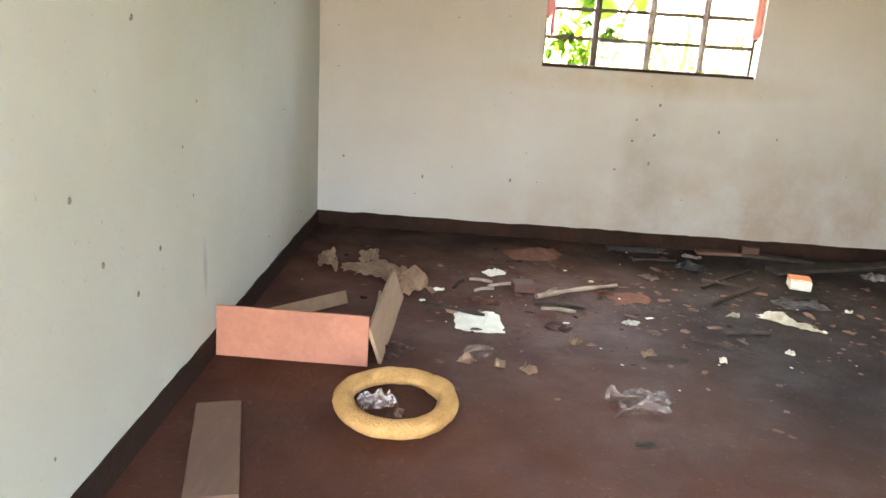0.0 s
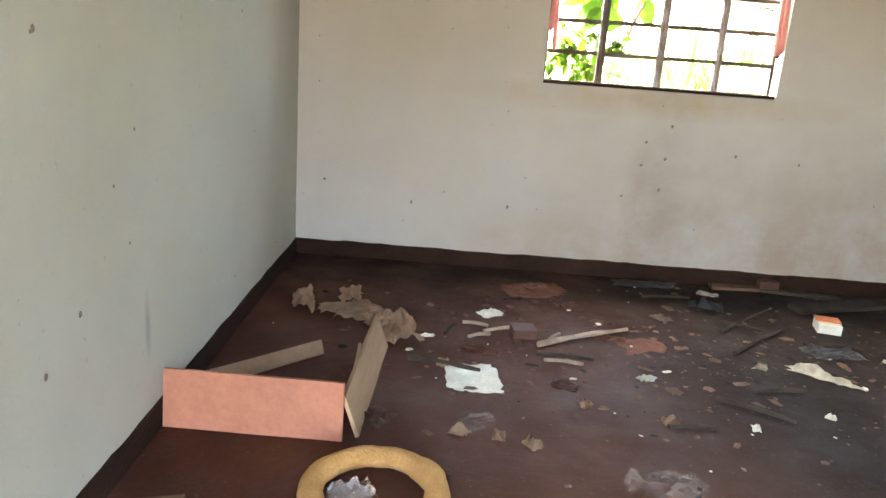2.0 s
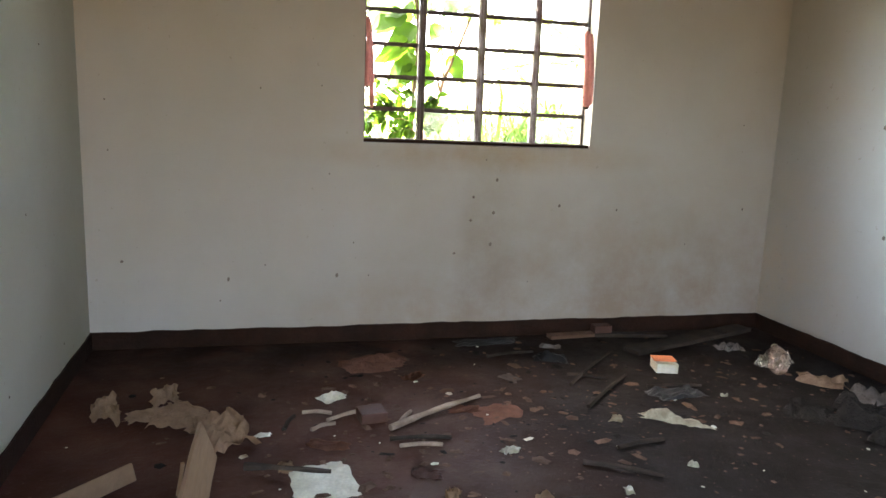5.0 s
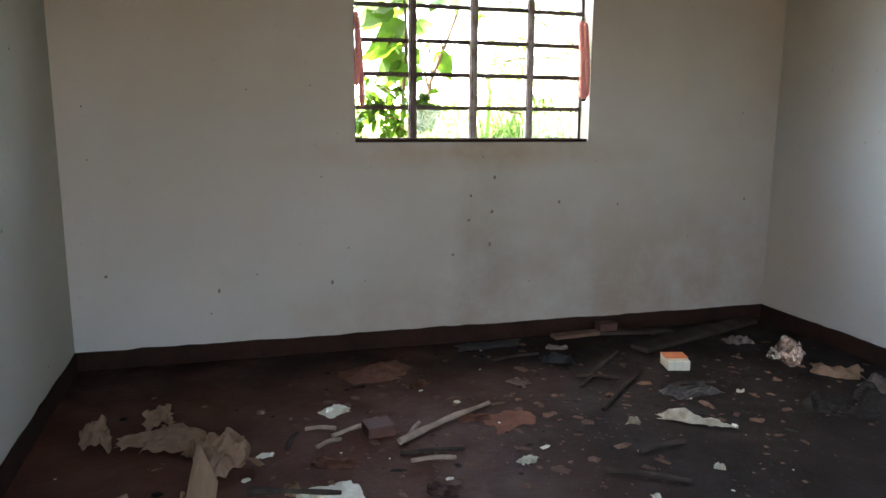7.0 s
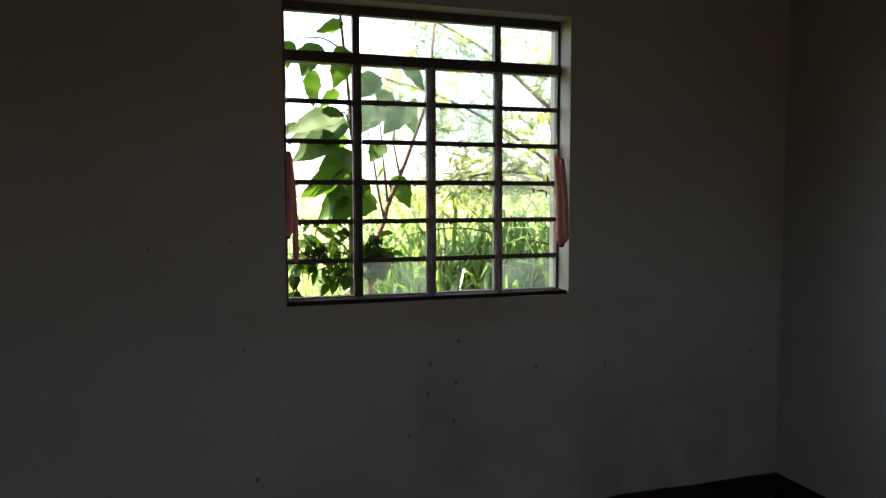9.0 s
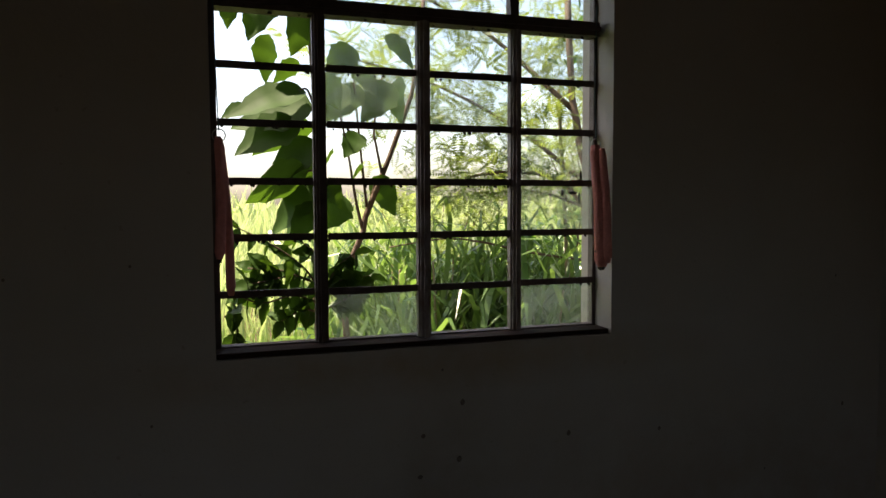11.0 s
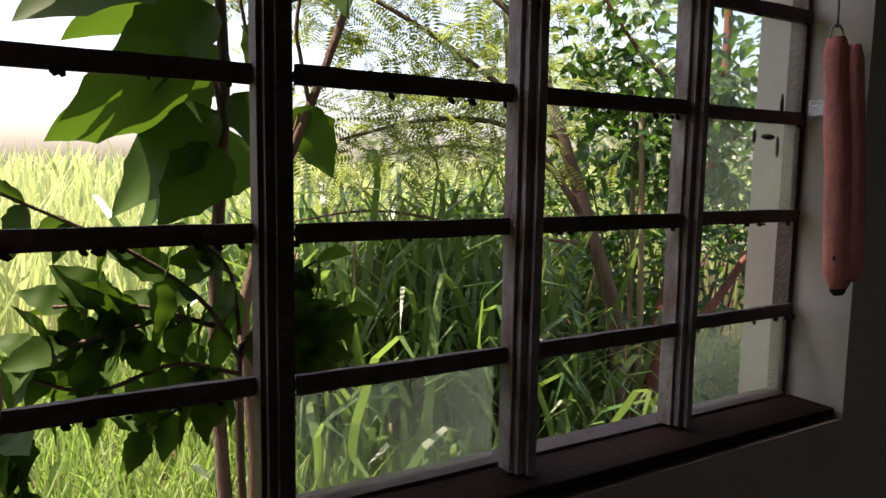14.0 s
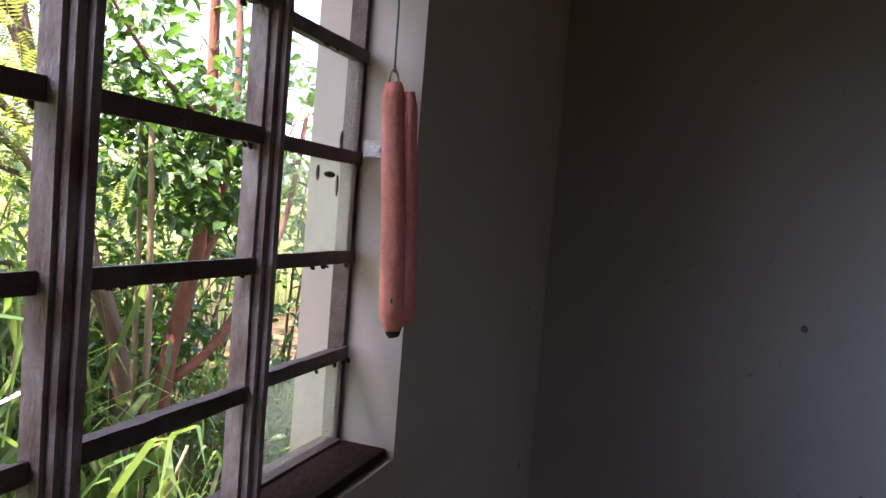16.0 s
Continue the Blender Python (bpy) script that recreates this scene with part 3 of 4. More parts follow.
for i in range(n1):
    for j in range(n2):
        bm.faces.new((ring[i][j], ring[(i + 1) % n1][j], ring[(i + 1) % n1][(j + 1) % n2], ring[i][(j + 1) % n2]))
lay("foam_ring", bm, M_FOAM, (0.718, -2.185, 0), 10, "yellow foam ring lying flat on the floor", "foam ring", smooth=True)
lay("plastic_wrapper", crumpled(0.14, 0.10, 0.05, 3, 10), M_WRAP, (0.655, -2.15, 0), 20, "crumpled clear plastic wrapper inside the foam ring", "wrapper")
lay("plank", board(0.47, 0.13, 0.016, 2), M_PLANK, (0.263, -2.475, 0), -73, "flat dusty brown board beside the wall", "plank")



def curled(w, d, h, seed, n=12, thick=0.003):
    """A torn card flap that curls up along its length, resting at z = 0."""
    bm = bmesh.new()
    grid = []
    for i in range(n + 1):
        row = []
        for j in range(n + 1):
            u, v = i / n - 0.5, j / n - 0.5
            tear = 1 + 0.55 * noise.noise(Vector((u * 5, seed, v * 2))) * (abs(v) * 2) ** 2
            side = 1 + 0.50 * noise.noise(Vector((seed, v * 6, 1))) * (abs(u) * 2) ** 2
            z = h * (0.45 * math.cos(u * 2.6 + 1.4 * noise.noise(Vector((v * 2.5, seed, 2)))) + 0.7 * v) + 0.45 * h * noise.noise(Vector((u * 4, v * 4, seed))) + 0.15 * h * noise.noise(Vector((u * 11, v * 11, seed)))
            row.append(bm.verts.new((u * w * side, v * d * tear, z)))
        grid.append(row)
    for i in range(n):
        for j in range(n):
            bm.faces.new((grid[i][j], grid[i + 1][j], grid[i + 1][j + 1], grid[i][j + 1]))
    bmesh.ops.solidify(bm, geom=bm.faces[:], thickness=thick)
    return bm


for x, y, w, d, h, rz, sd, what in ((0.665, -1.12, 0.17, 0.15, 0.085, 25, 4, "curled torn cardboard flap beside the drawer"), (0.50, -0.93, 0.20, 0.12, 0.05, -30, 5, "curled strip of torn cardboard"),
                                    (0.39, -0.86, 0.16, 0.06, 0.03, 20, 41, "narrow pale strip of torn cardboard"), (0.235, -0.84, 0.09, 0.14, 0.05, 15, 6, "small torn brown cardboard scrap"), (0.42, -0.70, 0.10, 0.09, 0.05, 10, 7, "small curled cardboard scrap"),
                                    (0.60, -0.98, 0.14, 0.10, 0.03, 70, 42, "flattened torn cardboard scrap")):
    lay("cardboard_piece", curled(w, d, h, sd), M_CARD, (x, y, 0), rz, what, "cardboard")
lay("cardboard_piece", crumpled(0.15, 0.12, 0.02, 8, 7, 0.3, 0.003), M_BROWN, (0.66, -1.75, 0), 60, "flat dark cardboard scrap beside the drawer", "cardboard")

lay("paper_sheet", crumpled(0.215, 0.24, 0.012, 9, 10, 0.16), M_PAPER, (0.975, -1.405, 0), 6, "dirty white paper sheet with torn edge", "paper")
lay("stick", stick([(-0.17, 0.02, 0), (-0.05, 0.0, 0.004), (0.10, -0.02, 0)], 0.012, 0.006), M_WOOD_D, (0.90, -1.37, 0.016), -8, "dark splintered stick lying on the paper", "stick")
lay("paper_scrap", crumpled(0.13, 0.10, 0.02, 10, 7, 0.3), M_PAPER, (1.055, -0.735, 0), 35, "small torn white paper scrap", "paper")
lay("paper_scrap", crumpled(0.075, 0.04, 0.015, 12, 5, 0.3), M_PAPER, (0.79, -1.05, 0), 15, "tiny torn white paper scrap", "paper")
lay("wooden_block", box(bmesh.new(), -0.05, 0.05, -0.045, 0.045, 0, 0.04, bevel=0.004), M_BROWN, (1.182, -0.965, 0), 8, "small dark red-brown block", "block")
lay("stick", stick([(-0.24, -0.004, 0), (0.0, 0.004, 0.004), (0.24, 0, 0)], 0.013, 0.008), M_WOOD_P, (1.44, -0.95, 0), 31, "pale weathered stick on the floor", "stick", "sticks on the floor")
for x, y, rz, ln, m in ((1.30, -1.0, 60, 0.16, M_WOOD_P), (1.10, -0.93, 25, 0.18, M_WOOD_P), (1.33, -1.17, -5, 0.22, M_WOOD_D), (0.88, -0.97, 70, 0.12, M_WOOD_D), (1.68, -1.66, 5, 0.16, M_WOOD_D),
                       (2.27, -0.552, 46, 0.54, M_WOOD_D), (2.218, -0.832, 44, 0.46, M_WOOD_D), (1.94, -1.50, -31, 0.26, M_WOOD_D), (2.536, -0.828, -4, 0.25, M_WOOD_D), (1.32, -1.224, -5, 0.15, M_WOOD_P), (0.985, -0.895, -10, 0.11, M_WOOD_P), (1.0, -1.02, 27, 0.10, M_WOOD_P), (2.2, -0.66, -25, 0.18, M_WOOD_D), (2.1, -1.33, 10, 0.2, M_WOOD_D), (1.95, -0.32, 10, 0.25, M_WOOD_D)):
    lay("stick", stick([(-ln / 2, 0, 0), (0, 0.004, 0.004), (ln / 2, 0, 0)], 0.009, 0.006), m, (x, y, 0), rz,
        "pale splintered stick on the floor" if m is M_WOOD_P else "dark charred stick on the floor", "stick", "sticks on the floor")
lay("plank", board(0.95, 0.10, 0.022, 5, 0.03), M_WOOD_D, (3.02, -0.20, 0), 20, "dark charred plank along the wall", "plank")
lay("plank", board(0.42, 0.05, 0.018, 6, 0.03), M_WOOD_D, (2.72, -0.09, 0), -8, "broken dark lath along the wall", "plank")
lay("plank", board(0.30, 0.06, 0.018, 7, 0.03), M_PLANK, (2.40, -0.06, 0), 4, "broken brown lath along the wall", "plank")
lay("wooden_block", box(bmesh.new(), -0.05, 0.05, -0.03, 0.03, 0, 0.06, bevel=0.004), M_BROWN, (2.56, -0.05, 0), 0, "small dark wood offcut by the wall", "block")

for x, y, sd in ((1.05, -1.80, 51), (1.15, -1.84, 52), (0.93, -1.80, 53), (1.62, -1.62, 54), (1.35, -1.55, 55)):
    lay("cardboard_piece", crumpled(0.075, 0.05, 0.03, sd, 6, 0.4, 0.003), M_CARD, (x, y, 0), sd * 37, "tiny torn tan cardboard scrap", "cardboard")

# small box
bx = thing("small_box", (2.615, -0.605, 0), "small white cardboard box with orange top", "box", rz=-14)
part("body", box(bmesh.new(), -0.05, 0.05, -0.056, 0.056, 0.001, 0.045, bevel=0.003), M_PAPER, bx)
part("lid", box(bmesh.new(), -0.052, 0.052, -0.02, 0.058, 0.046, 0.052, bevel=0.002), M_ORANGE, bx, "orange printed lid")

lay("lace_cloth", crumpled(0.37, 0.085, 0.045, 13, 16, 0.7), M_LACE, (2.33, -1.16, 0), -38, "dirty cream lace strip, crumpled", "cloth")
lay("plastic_sheet", crumpled(0.32, 0.16, 0.03, 14, 10, 0.5), M_BLACK, (2.50, -0.90, 0), 4, "crumpled black plastic sheet", "plastic")
shoe = crumpled(0.19, 0.11, 0.06, 15, 9, 0.3, 0.006)
lay("shoe_sole", shoe, M_BLACK, (2.126, -0.40, 0), -20, "flattened black shoe with grey top", "shoe")
lay("shoe_insole", crumpled(0.12, 0.06, 0.02, 16, 7, 0.3), M_RAG, (2.121, -0.40, 0.062), -20, "grey insole on the black shoe", "shoe")
lay("plastic_wrapper", crumpled(0.34, 0.22, 0.07, 17, 16, 0.8), M_FILM, (1.50, -2.03, 0), 10, "crumpled dirty clear plastic bag", "wrapper")
lay("plastic_wrapper", crumpled(0.18, 0.14, 0.03, 18, 8, 0.5), M_FILM, (0.98, -1.72, 0), 30, "crumpled dirty clear plastic scrap", "wrapper")
lay("plastic_sheet", crumpled(0.4, 0.14, 0.02, 19, 10, 0.4), M_BLACK, (1.9, -0.10, 0), 4, "dark plastic sheet by the wall", "plastic")
lay("rag", crumpled(0.40, 0.26, 0.04, 20, 10, 0.5), M_DUST, (1.27, -0.36, 0), 12, "dusty reddish-brown rag spread on the floor", "rag")
lay("rag", crumpled(0.26, 0.2, 0.025, 21, 10, 0.5), M_DUST, (1.68, -0.98, 0), 12, "heap of dusty reddish crumbs", "rag")

# bottle: a body of revolution lying on its side
prof = [(0.004, 0), (0.040, 0.006), (0.045, 0.03), (0.041, 0.10), (0.045, 0.16), (0.044, 0.22), (0.030, 0.27), (0.014, 0.30), (0.014, 0.325)]
bottle = thing("plastic_bottle", (3.20, -0.64, 0.047), "crushed reddish clear plastic bottle lying down", "bottle", rz=-35)
bm = bmesh.new()
tube(bm, [(0, z - 0.16, 0) for _, z in prof], [q for q, _ in prof], 18, 0.25)
part("body", bm, M_BOTTLE, bottle, smooth=True)
bm = bmesh.new()
tube(bm, [(0, 0.166, 0), (0, 0.172, 0), (0, 0.186, 0), (0, 0.188, 0)], [0.015, 0.017, 0.017, 0.014], 14)
part("cap", bm, M_PAPER, bottle, "white screw cap", True)
lay("plastic_wrapper", crumpled(0.24, 0.20, 0.09, 22, 12, 0.4), M_WRAP, (3.22, -0.60, 0.0), 40, "crumpled shiny clear plastic bag", "wrapper")
lay("plastic_wrapper", crumpled(0.16, 0.12, 0.06, 23, 8, 0.4), M_RAG, (3.14, -0.36, 0), 0, "crumpled grey packet in the corner", "wrapper")
lay("cardboard_piece", crumpled(0.24, 0.18, 0.06, 24, 9, 0.3, 0.003), M_CARD, (3.27, -0.86, 0), -40, "brown cardboard scrap by the wall", "cardboard")
lay("rag", crumpled(0.22, 0.2, 0.05, 25, 10, 0.4), M_RAG, (3.33, -1.06, 0), 20, "crumpled grey rag by the wall", "rag")
for x, y, w, d, h, sd in ((3.20, -1.32, 0.55, 0.34, 0.11, 26), (3.20, -1.62, 0.55, 0.42, 0.13, 27), (2.95, -1.15, 0.3, 0.2, 0.03, 28)):
    lay("rag", crumpled(w, d, h, sd, 14, 0.4), M_RAG_D, (x, y, 0), sd * 40, "heap of sooty dark rags by the wall", "rag")

for x, y, w, d, m, sd, what in ((1.56, -0.93, 0.20, 0.10, M_DUST, 61, "torn dusty reddish scrap of cloth"), (1.20, -0.90, 0.12, 0.06, M_CARD, 62, "small torn tan cardboard strip"), (0.86, -1.30, 0.10, 0.07, M_CARD, 63, "torn tan cardboard scrap beside the paper"),
                                (1.00, -1.16, 0.22, 0.10, M_DUST, 64, "dusty reddish scrap of torn cloth"), (1.62, -1.30, 0.10, 0.06, M_PAPER, 65, "small dirty white paper scrap"), (1.90, -1.62, 0.06, 0.04, M_PAPER, 66, "tiny dirty white paper scrap"),
                                (2.20, -1.50, 0.05, 0.04, M_PAPER, 67, "tiny dirty white paper scrap"), (2.70, -0.95, 0.05, 0.03, M_PAPER, 68, "tiny dirty white paper scrap"), (2.12, -1.10, 0.10, 0.06, M_LACE, 69, "dirty cream scrap of lace"),
                                (1.85, -0.62, 0.14, 0.10, M_RAG, 70, "crumpled dark grey rag scrap"), (1.30, -1.42, 0.16, 0.10, M_BROWN, 71, "flat dark brown scrap of cardboard"), (1.42, -0.55, 0.16, 0.08, M_DUST, 72, "dusty red scrap near the wall")):
    lay("torn_scrap", crumpled(w, d, 0.02, sd, 8, 0.6, 0.002), m, (x, y, 0), sd * 53 % 180, what, "scrap", "torn scraps on the floor")

# crumbs and scraps
chip = ([(-0.5, -0.4, 0), (0.45, -0.5, 0), (0.6, 0.3, 0.1), (-0.1, 0.55, 0.25), (-0.6, 0.2, 0.1), (0, 0, 0.45)], [(0, 1, 5), (1, 2, 5), (2, 3, 5), (3, 4, 5), (4, 0, 5), (4, 3, 2, 1, 0)])
rnd = random.Random(21)


def litter(n, cx, cy, sx, sy, lo, hi):
    out = []
    while len(out) < n:
        x, y = rnd.gauss(cx, sx), rnd.gauss(cy, sy)
        if 0.06 < x < W - 0.06 and -2.9 < y < -0.05:
            s = lo + (hi - lo) * rnd.random() ** 3
            out.append(Matrix.LocRotScale((x, y, 0.0015), Euler((0, 0, rnd.uniform(0, 6.3))), (s * rnd.uniform(0.6, 1.8), s, s * 0.5)))
    return out


tagged(scattered("floor_litter", chip, litter(320, 1.6, -1.05, 0.75, 0.5, 0.006, 0.04) + litter(180, 1.35, -1.05, 0.4, 0.25, 0.006, 0.03) + litter(160, 2.9, -1.0, 0.5, 0.5, 0.006, 0.035), M_LITTER), "scattered crumbs, chips and torn scraps", "litter")
tagged(scattered("paper_crumbs", chip, litter(30, 1.7, -1.4, 0.8, 0.5, 0.008, 0.026), M_PAPER), "scattered small white paper crumbs", "litter")
tagged(scattered("soot_crumbs", chip, litter(260, 2.3, -0.9, 0.8, 0.5, 0.006, 0.035), M_RAG_D), "scattered dark soot and charcoal crumbs", "litter")

# ---- outdoors ----
bm = bmesh.new()
bmesh.ops.create_grid(bm, x_segments=2, y_segments=2, size=600, matrix=Matrix.Translation((0, 0, -0.13)))
tagged(part("ground", bm, M_GROUND), "rough earth and dry thatch under grass", "ground", kind="structure")

blade = ([(-0.5, 0, 0), (0.5, 0, 0), (-0.42, 0.06, 0.4), (0.42, 0.06, 0.4), (-0.28, 0.2, 0.75), (0.28, 0.2, 0.75), (0, 0.42, 0.98)], [(0, 1, 3, 2), (2, 3, 5, 4), (4, 5, 6)])
arch = ([(-0.4, 0, 0), (0.4, 0, 0), (-0.5, 0.05, 0.4), (0.5, 0.05, 0.4), (-0.42, 0.2, 0.72), (0.42, 0.2, 0.72), (-0.3, 0.42, 0.85), (0.3, 0.42, 0.85), (0, 0.72, 0.70)], [(0, 1, 3, 2), (2, 3, 5, 4), (4, 5, 7, 6), (6, 7, 8)])


def grow(n, area, h, w, seed, lean=0.25, z=-0.13, bend=(0.3, 1.0)):
    rr = random.Random(seed)
    out = []
    for _ in range(n):
        x, y = area(rr)
        hh, ww = rr.uniform(*h), rr.uniform(*w)
        out.append(Matrix.LocRotScale((x, y, z), Euler((rr.gauss(0, lean), rr.gauss(0, lean), rr.uniform(0, 6.3))), (ww, hh * rr.uniform(*bend), hh)))
    return out


tagged(scattered("grass", blade, grow(14000, lambda q: (q.uniform(-2.0, 3.5), q.uniform(0.9, 5.0)), (0.20, 0.62), (0.005, 0.015), 1, 0.33), M_GRASS), "sunlit green meadow grass", "grass")
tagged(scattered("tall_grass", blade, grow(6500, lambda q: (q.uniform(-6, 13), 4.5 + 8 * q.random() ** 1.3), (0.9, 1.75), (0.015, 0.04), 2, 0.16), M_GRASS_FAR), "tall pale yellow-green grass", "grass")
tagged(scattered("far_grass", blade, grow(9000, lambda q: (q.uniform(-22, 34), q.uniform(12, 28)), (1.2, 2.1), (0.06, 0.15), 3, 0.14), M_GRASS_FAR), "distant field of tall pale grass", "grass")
tagged(scattered("dry_grass", arch, grow(260, lambda q: (q.gauss(3.4, 0.6), q.gauss(1.2, 0.4)), (0.12, 0.4), (0.006, 0.012), 4, 0.5), M_STRAW), "dry straw and twigs on the ground", "grass")


tagged(scattered("undergrowth", arch, grow(1500, lambda q: (q.uniform(3.3, 6.5), q.uniform(0.7, 4.0)), (0.18, 0.5), (0.010, 0.028), 5, 0.35), M_CANE), "shaded weeds and grass under the trees", "grass")


def cane_clump(cx, cy, n, seed, height):
    ob = thing("cane_clump", (cx, cy, -0.13), "clump of tall cane with long arching blades", "cane", "cane clumps outside")
    rr = random.Random(seed)
    mats = []
    for _ in range(n):
        x, y, z = rr.gauss(0, 0.26), rr.gauss(0, 0.26), rr.uniform(0, height * 0.5)
        hh = rr.uniform(0.45, 0.85) * height * 0.75
        mats.append(Matrix.LocRotScale((x, y, z), Euler((rr.gauss(0, 0.25), rr.gauss(0, 0.25), rr.uniform(0, 6.3))), (rr.uniform(0.020, 0.044), hh * rr.uniform(0.4, 1.1), hh)))
    scattered("foliage", arch, mats, M_CANE, ob)
    for _ in range(7):
        x, y = rr.gauss(0, 0.2), rr.gauss(0, 0.2)
        part("cane_stalk", stem(bmesh.new(), [(x, y, 0), (x * 1.15, y * 1.15, height * 0.4), (x * 1.4, y * 1.4, height * 0.75)], 0.012, 0.006, 7, 6), M_BARK_GREEN, ob, smooth=True)


for i, (x, y, n, hgt) in enumerate(((2.75, 2.45, 230, 1.60), (3.15, 2.15, 220, 1.40), (3.45, 3.0, 130, 1.5), (2.45, 3.1, 120, 1.5), (3.9, 3.3, 120, 1.5), (3.3, 1.75, 80, 0.85), (4.7, 3.0, 120, 1.3), (2.7, 1.9, 60, 0.7))):
    cane_clump(x, y, int(n * 1.6), 40 + i, hgt)

# broad-leaved shrub close to the window
leaf_n = 16
lv, lf = [], []
for i in range(leaf_n + 1):
    u = i / leaf_n
    wd = 0.27 * math.sin(math.pi * u ** 0.72) ** 0.9 * (1 - 0.25 * u) if 0 < i < leaf_n else 0.0
    wd *= 1 + 0.07 * math.sin(u * 21) + 0.05 * math.sin(u * 37 + 1)
    sag = -0.16 * u * u + 0.012 * math.sin(u * 15)
    lv += [(u, -wd, sag + wd * 0.28), (u, -wd * 0.5, sag + wd * 0.10), (u, 0, sag), (u, wd * 0.5, sag + wd * 0.10), (u, wd, sag + wd * 0.28)]
for i in range(leaf_n):
    lf += [(i * 5 + j, i * 5 + j + 1, i * 5 + j + 6, i * 5 + j + 5) for j in range(4)]
BROAD = (lv, lf)
leaf_me = bpy.data.meshes.new("leaf")
leaf_me.from_pydata(lv, [], lf)
leaf_me.materials.append(M_LEAF_BIG)
for p_ in leaf_me.polygons:
    p_.use_smooth = True


def leaf_pose(base, tip, roll, size=None):
    base, tip = Vector(base), Vector(tip)
    d = tip - base
    s = size or d.length
    q = d.to_track_quat("X", "Z")
    return Matrix.Translation(base) @ q.to_matrix().to_4x4() @ Matrix.Rotation(roll, 4, "X") @ Matrix.Diagonal((s, s, s, 1))


def shrub_of(name, at, label, stems, leaf_list, seed, wide):
    """A shrub: stems as (points, r0, r1), leaves as (base, tip), each leaf on a short stalk."""
    ob = thing(name, at, label, "shrub")
    inv = ob.matrix_world.inverted()
    for i, (pts, r0, r1) in enumerate(stems):
        bm = stem(bmesh.new(), pts, r0, r1, 14, 7)
        bmesh.ops.transform(bm, matrix=inv, verts=bm.verts)
        part("stem" if i == 0 else "twig", bm, M_BARK, ob, smooth=True)
    rr = random.Random(seed)
    for base, tip in leaf_list:
        lf_ob = new("leaf", leaf_me)
        lf_ob.parent = ob
        w = rr.uniform(*wide)
        lf_ob.matrix_world = leaf_pose(base, tip, rr.choice((-1, 1)) * rr.uniform(0.55, 1.15)) @ Matrix.Diagonal((1, w, 1, 1))
    return ob, inv


# a forked stem a little way off, with large heart-shaped leaves
FORK = [([(1.80, 1.16, -0.13), (1.83, 1.16, 0.5), (1.818, 1.16, 0.807), (1.808, 1.16, 1.071), (1.89, 1.16, 1.266), (1.914, 1.16, 1.376), (1.997, 1.16, 1.564), (2.07, 1.16, 1.754), (2.156, 1.18, 2.004), (2.2, 1.2, 2.4)], 0.019, 0.009),
        ([(1.891, 1.16, 1.31), (1.86, 1.15, 1.45), (1.83, 1.13, 1.619), (1.789, 1.10, 1.80)], 0.008, 0.004),
        ([(1.914, 1.16, 1.40), (1.896, 1.16, 1.575), (1.877, 1.14, 1.729), (1.85, 1.1, 1.95)], 0.007, 0.004),
        ([(1.985, 1.16, 1.54), (1.961, 1.16, 1.664), (1.949, 1.15, 1.753), (1.99, 1.14, 2.0)], 0.007, 0.004),
        ([(1.93, 1.16, 1.43), (1.95, 1.16, 1.50), (1.955, 1.16, 1.52)], 0.004, 0.003)]
HEARTS = [((1.945, 1.16, 1.535), (2.05, 1.15, 1.365)), ((1.80, 1.12, 1.93), (1.69, 1.05, 1.74)), ((2.02, 1.10, 1.93), (1.87, 1.05, 1.77)), ((1.88, 1.12, 1.92), (1.76, 1.08, 1.78)),
          ((2.06, 1.15, 1.97), (2.03, 1.08, 1.76)), ((1.88, 1.14, 1.72), (1.80, 1.05, 1.62)), ((1.76, 1.10, 1.63), (1.67, 1.02, 1.53)), ((1.90, 1.16, 1.57), (1.80, 1.08, 1.50)),
          ((1.80, 1.10, 1.45), (1.69, 1.02, 1.31)), ((1.85, 1.1, 2.08), (1.73, 1.05, 1.95)), ((2.0, 1.14, 2.15), (2.13, 1.1, 2.02)), ((1.85, 1.12, 2.0), (1.95, 1.05, 1.88)), ((1.74, 1.1, 1.52), (1.69, 1.03, 1.42))]
shrub_of("broad_leaved_shrub", (1.80, 1.16, -0.13), "forked shrub with large heart-shaped green leaves", FORK, HEARTS, 31, (1.35, 1.7))

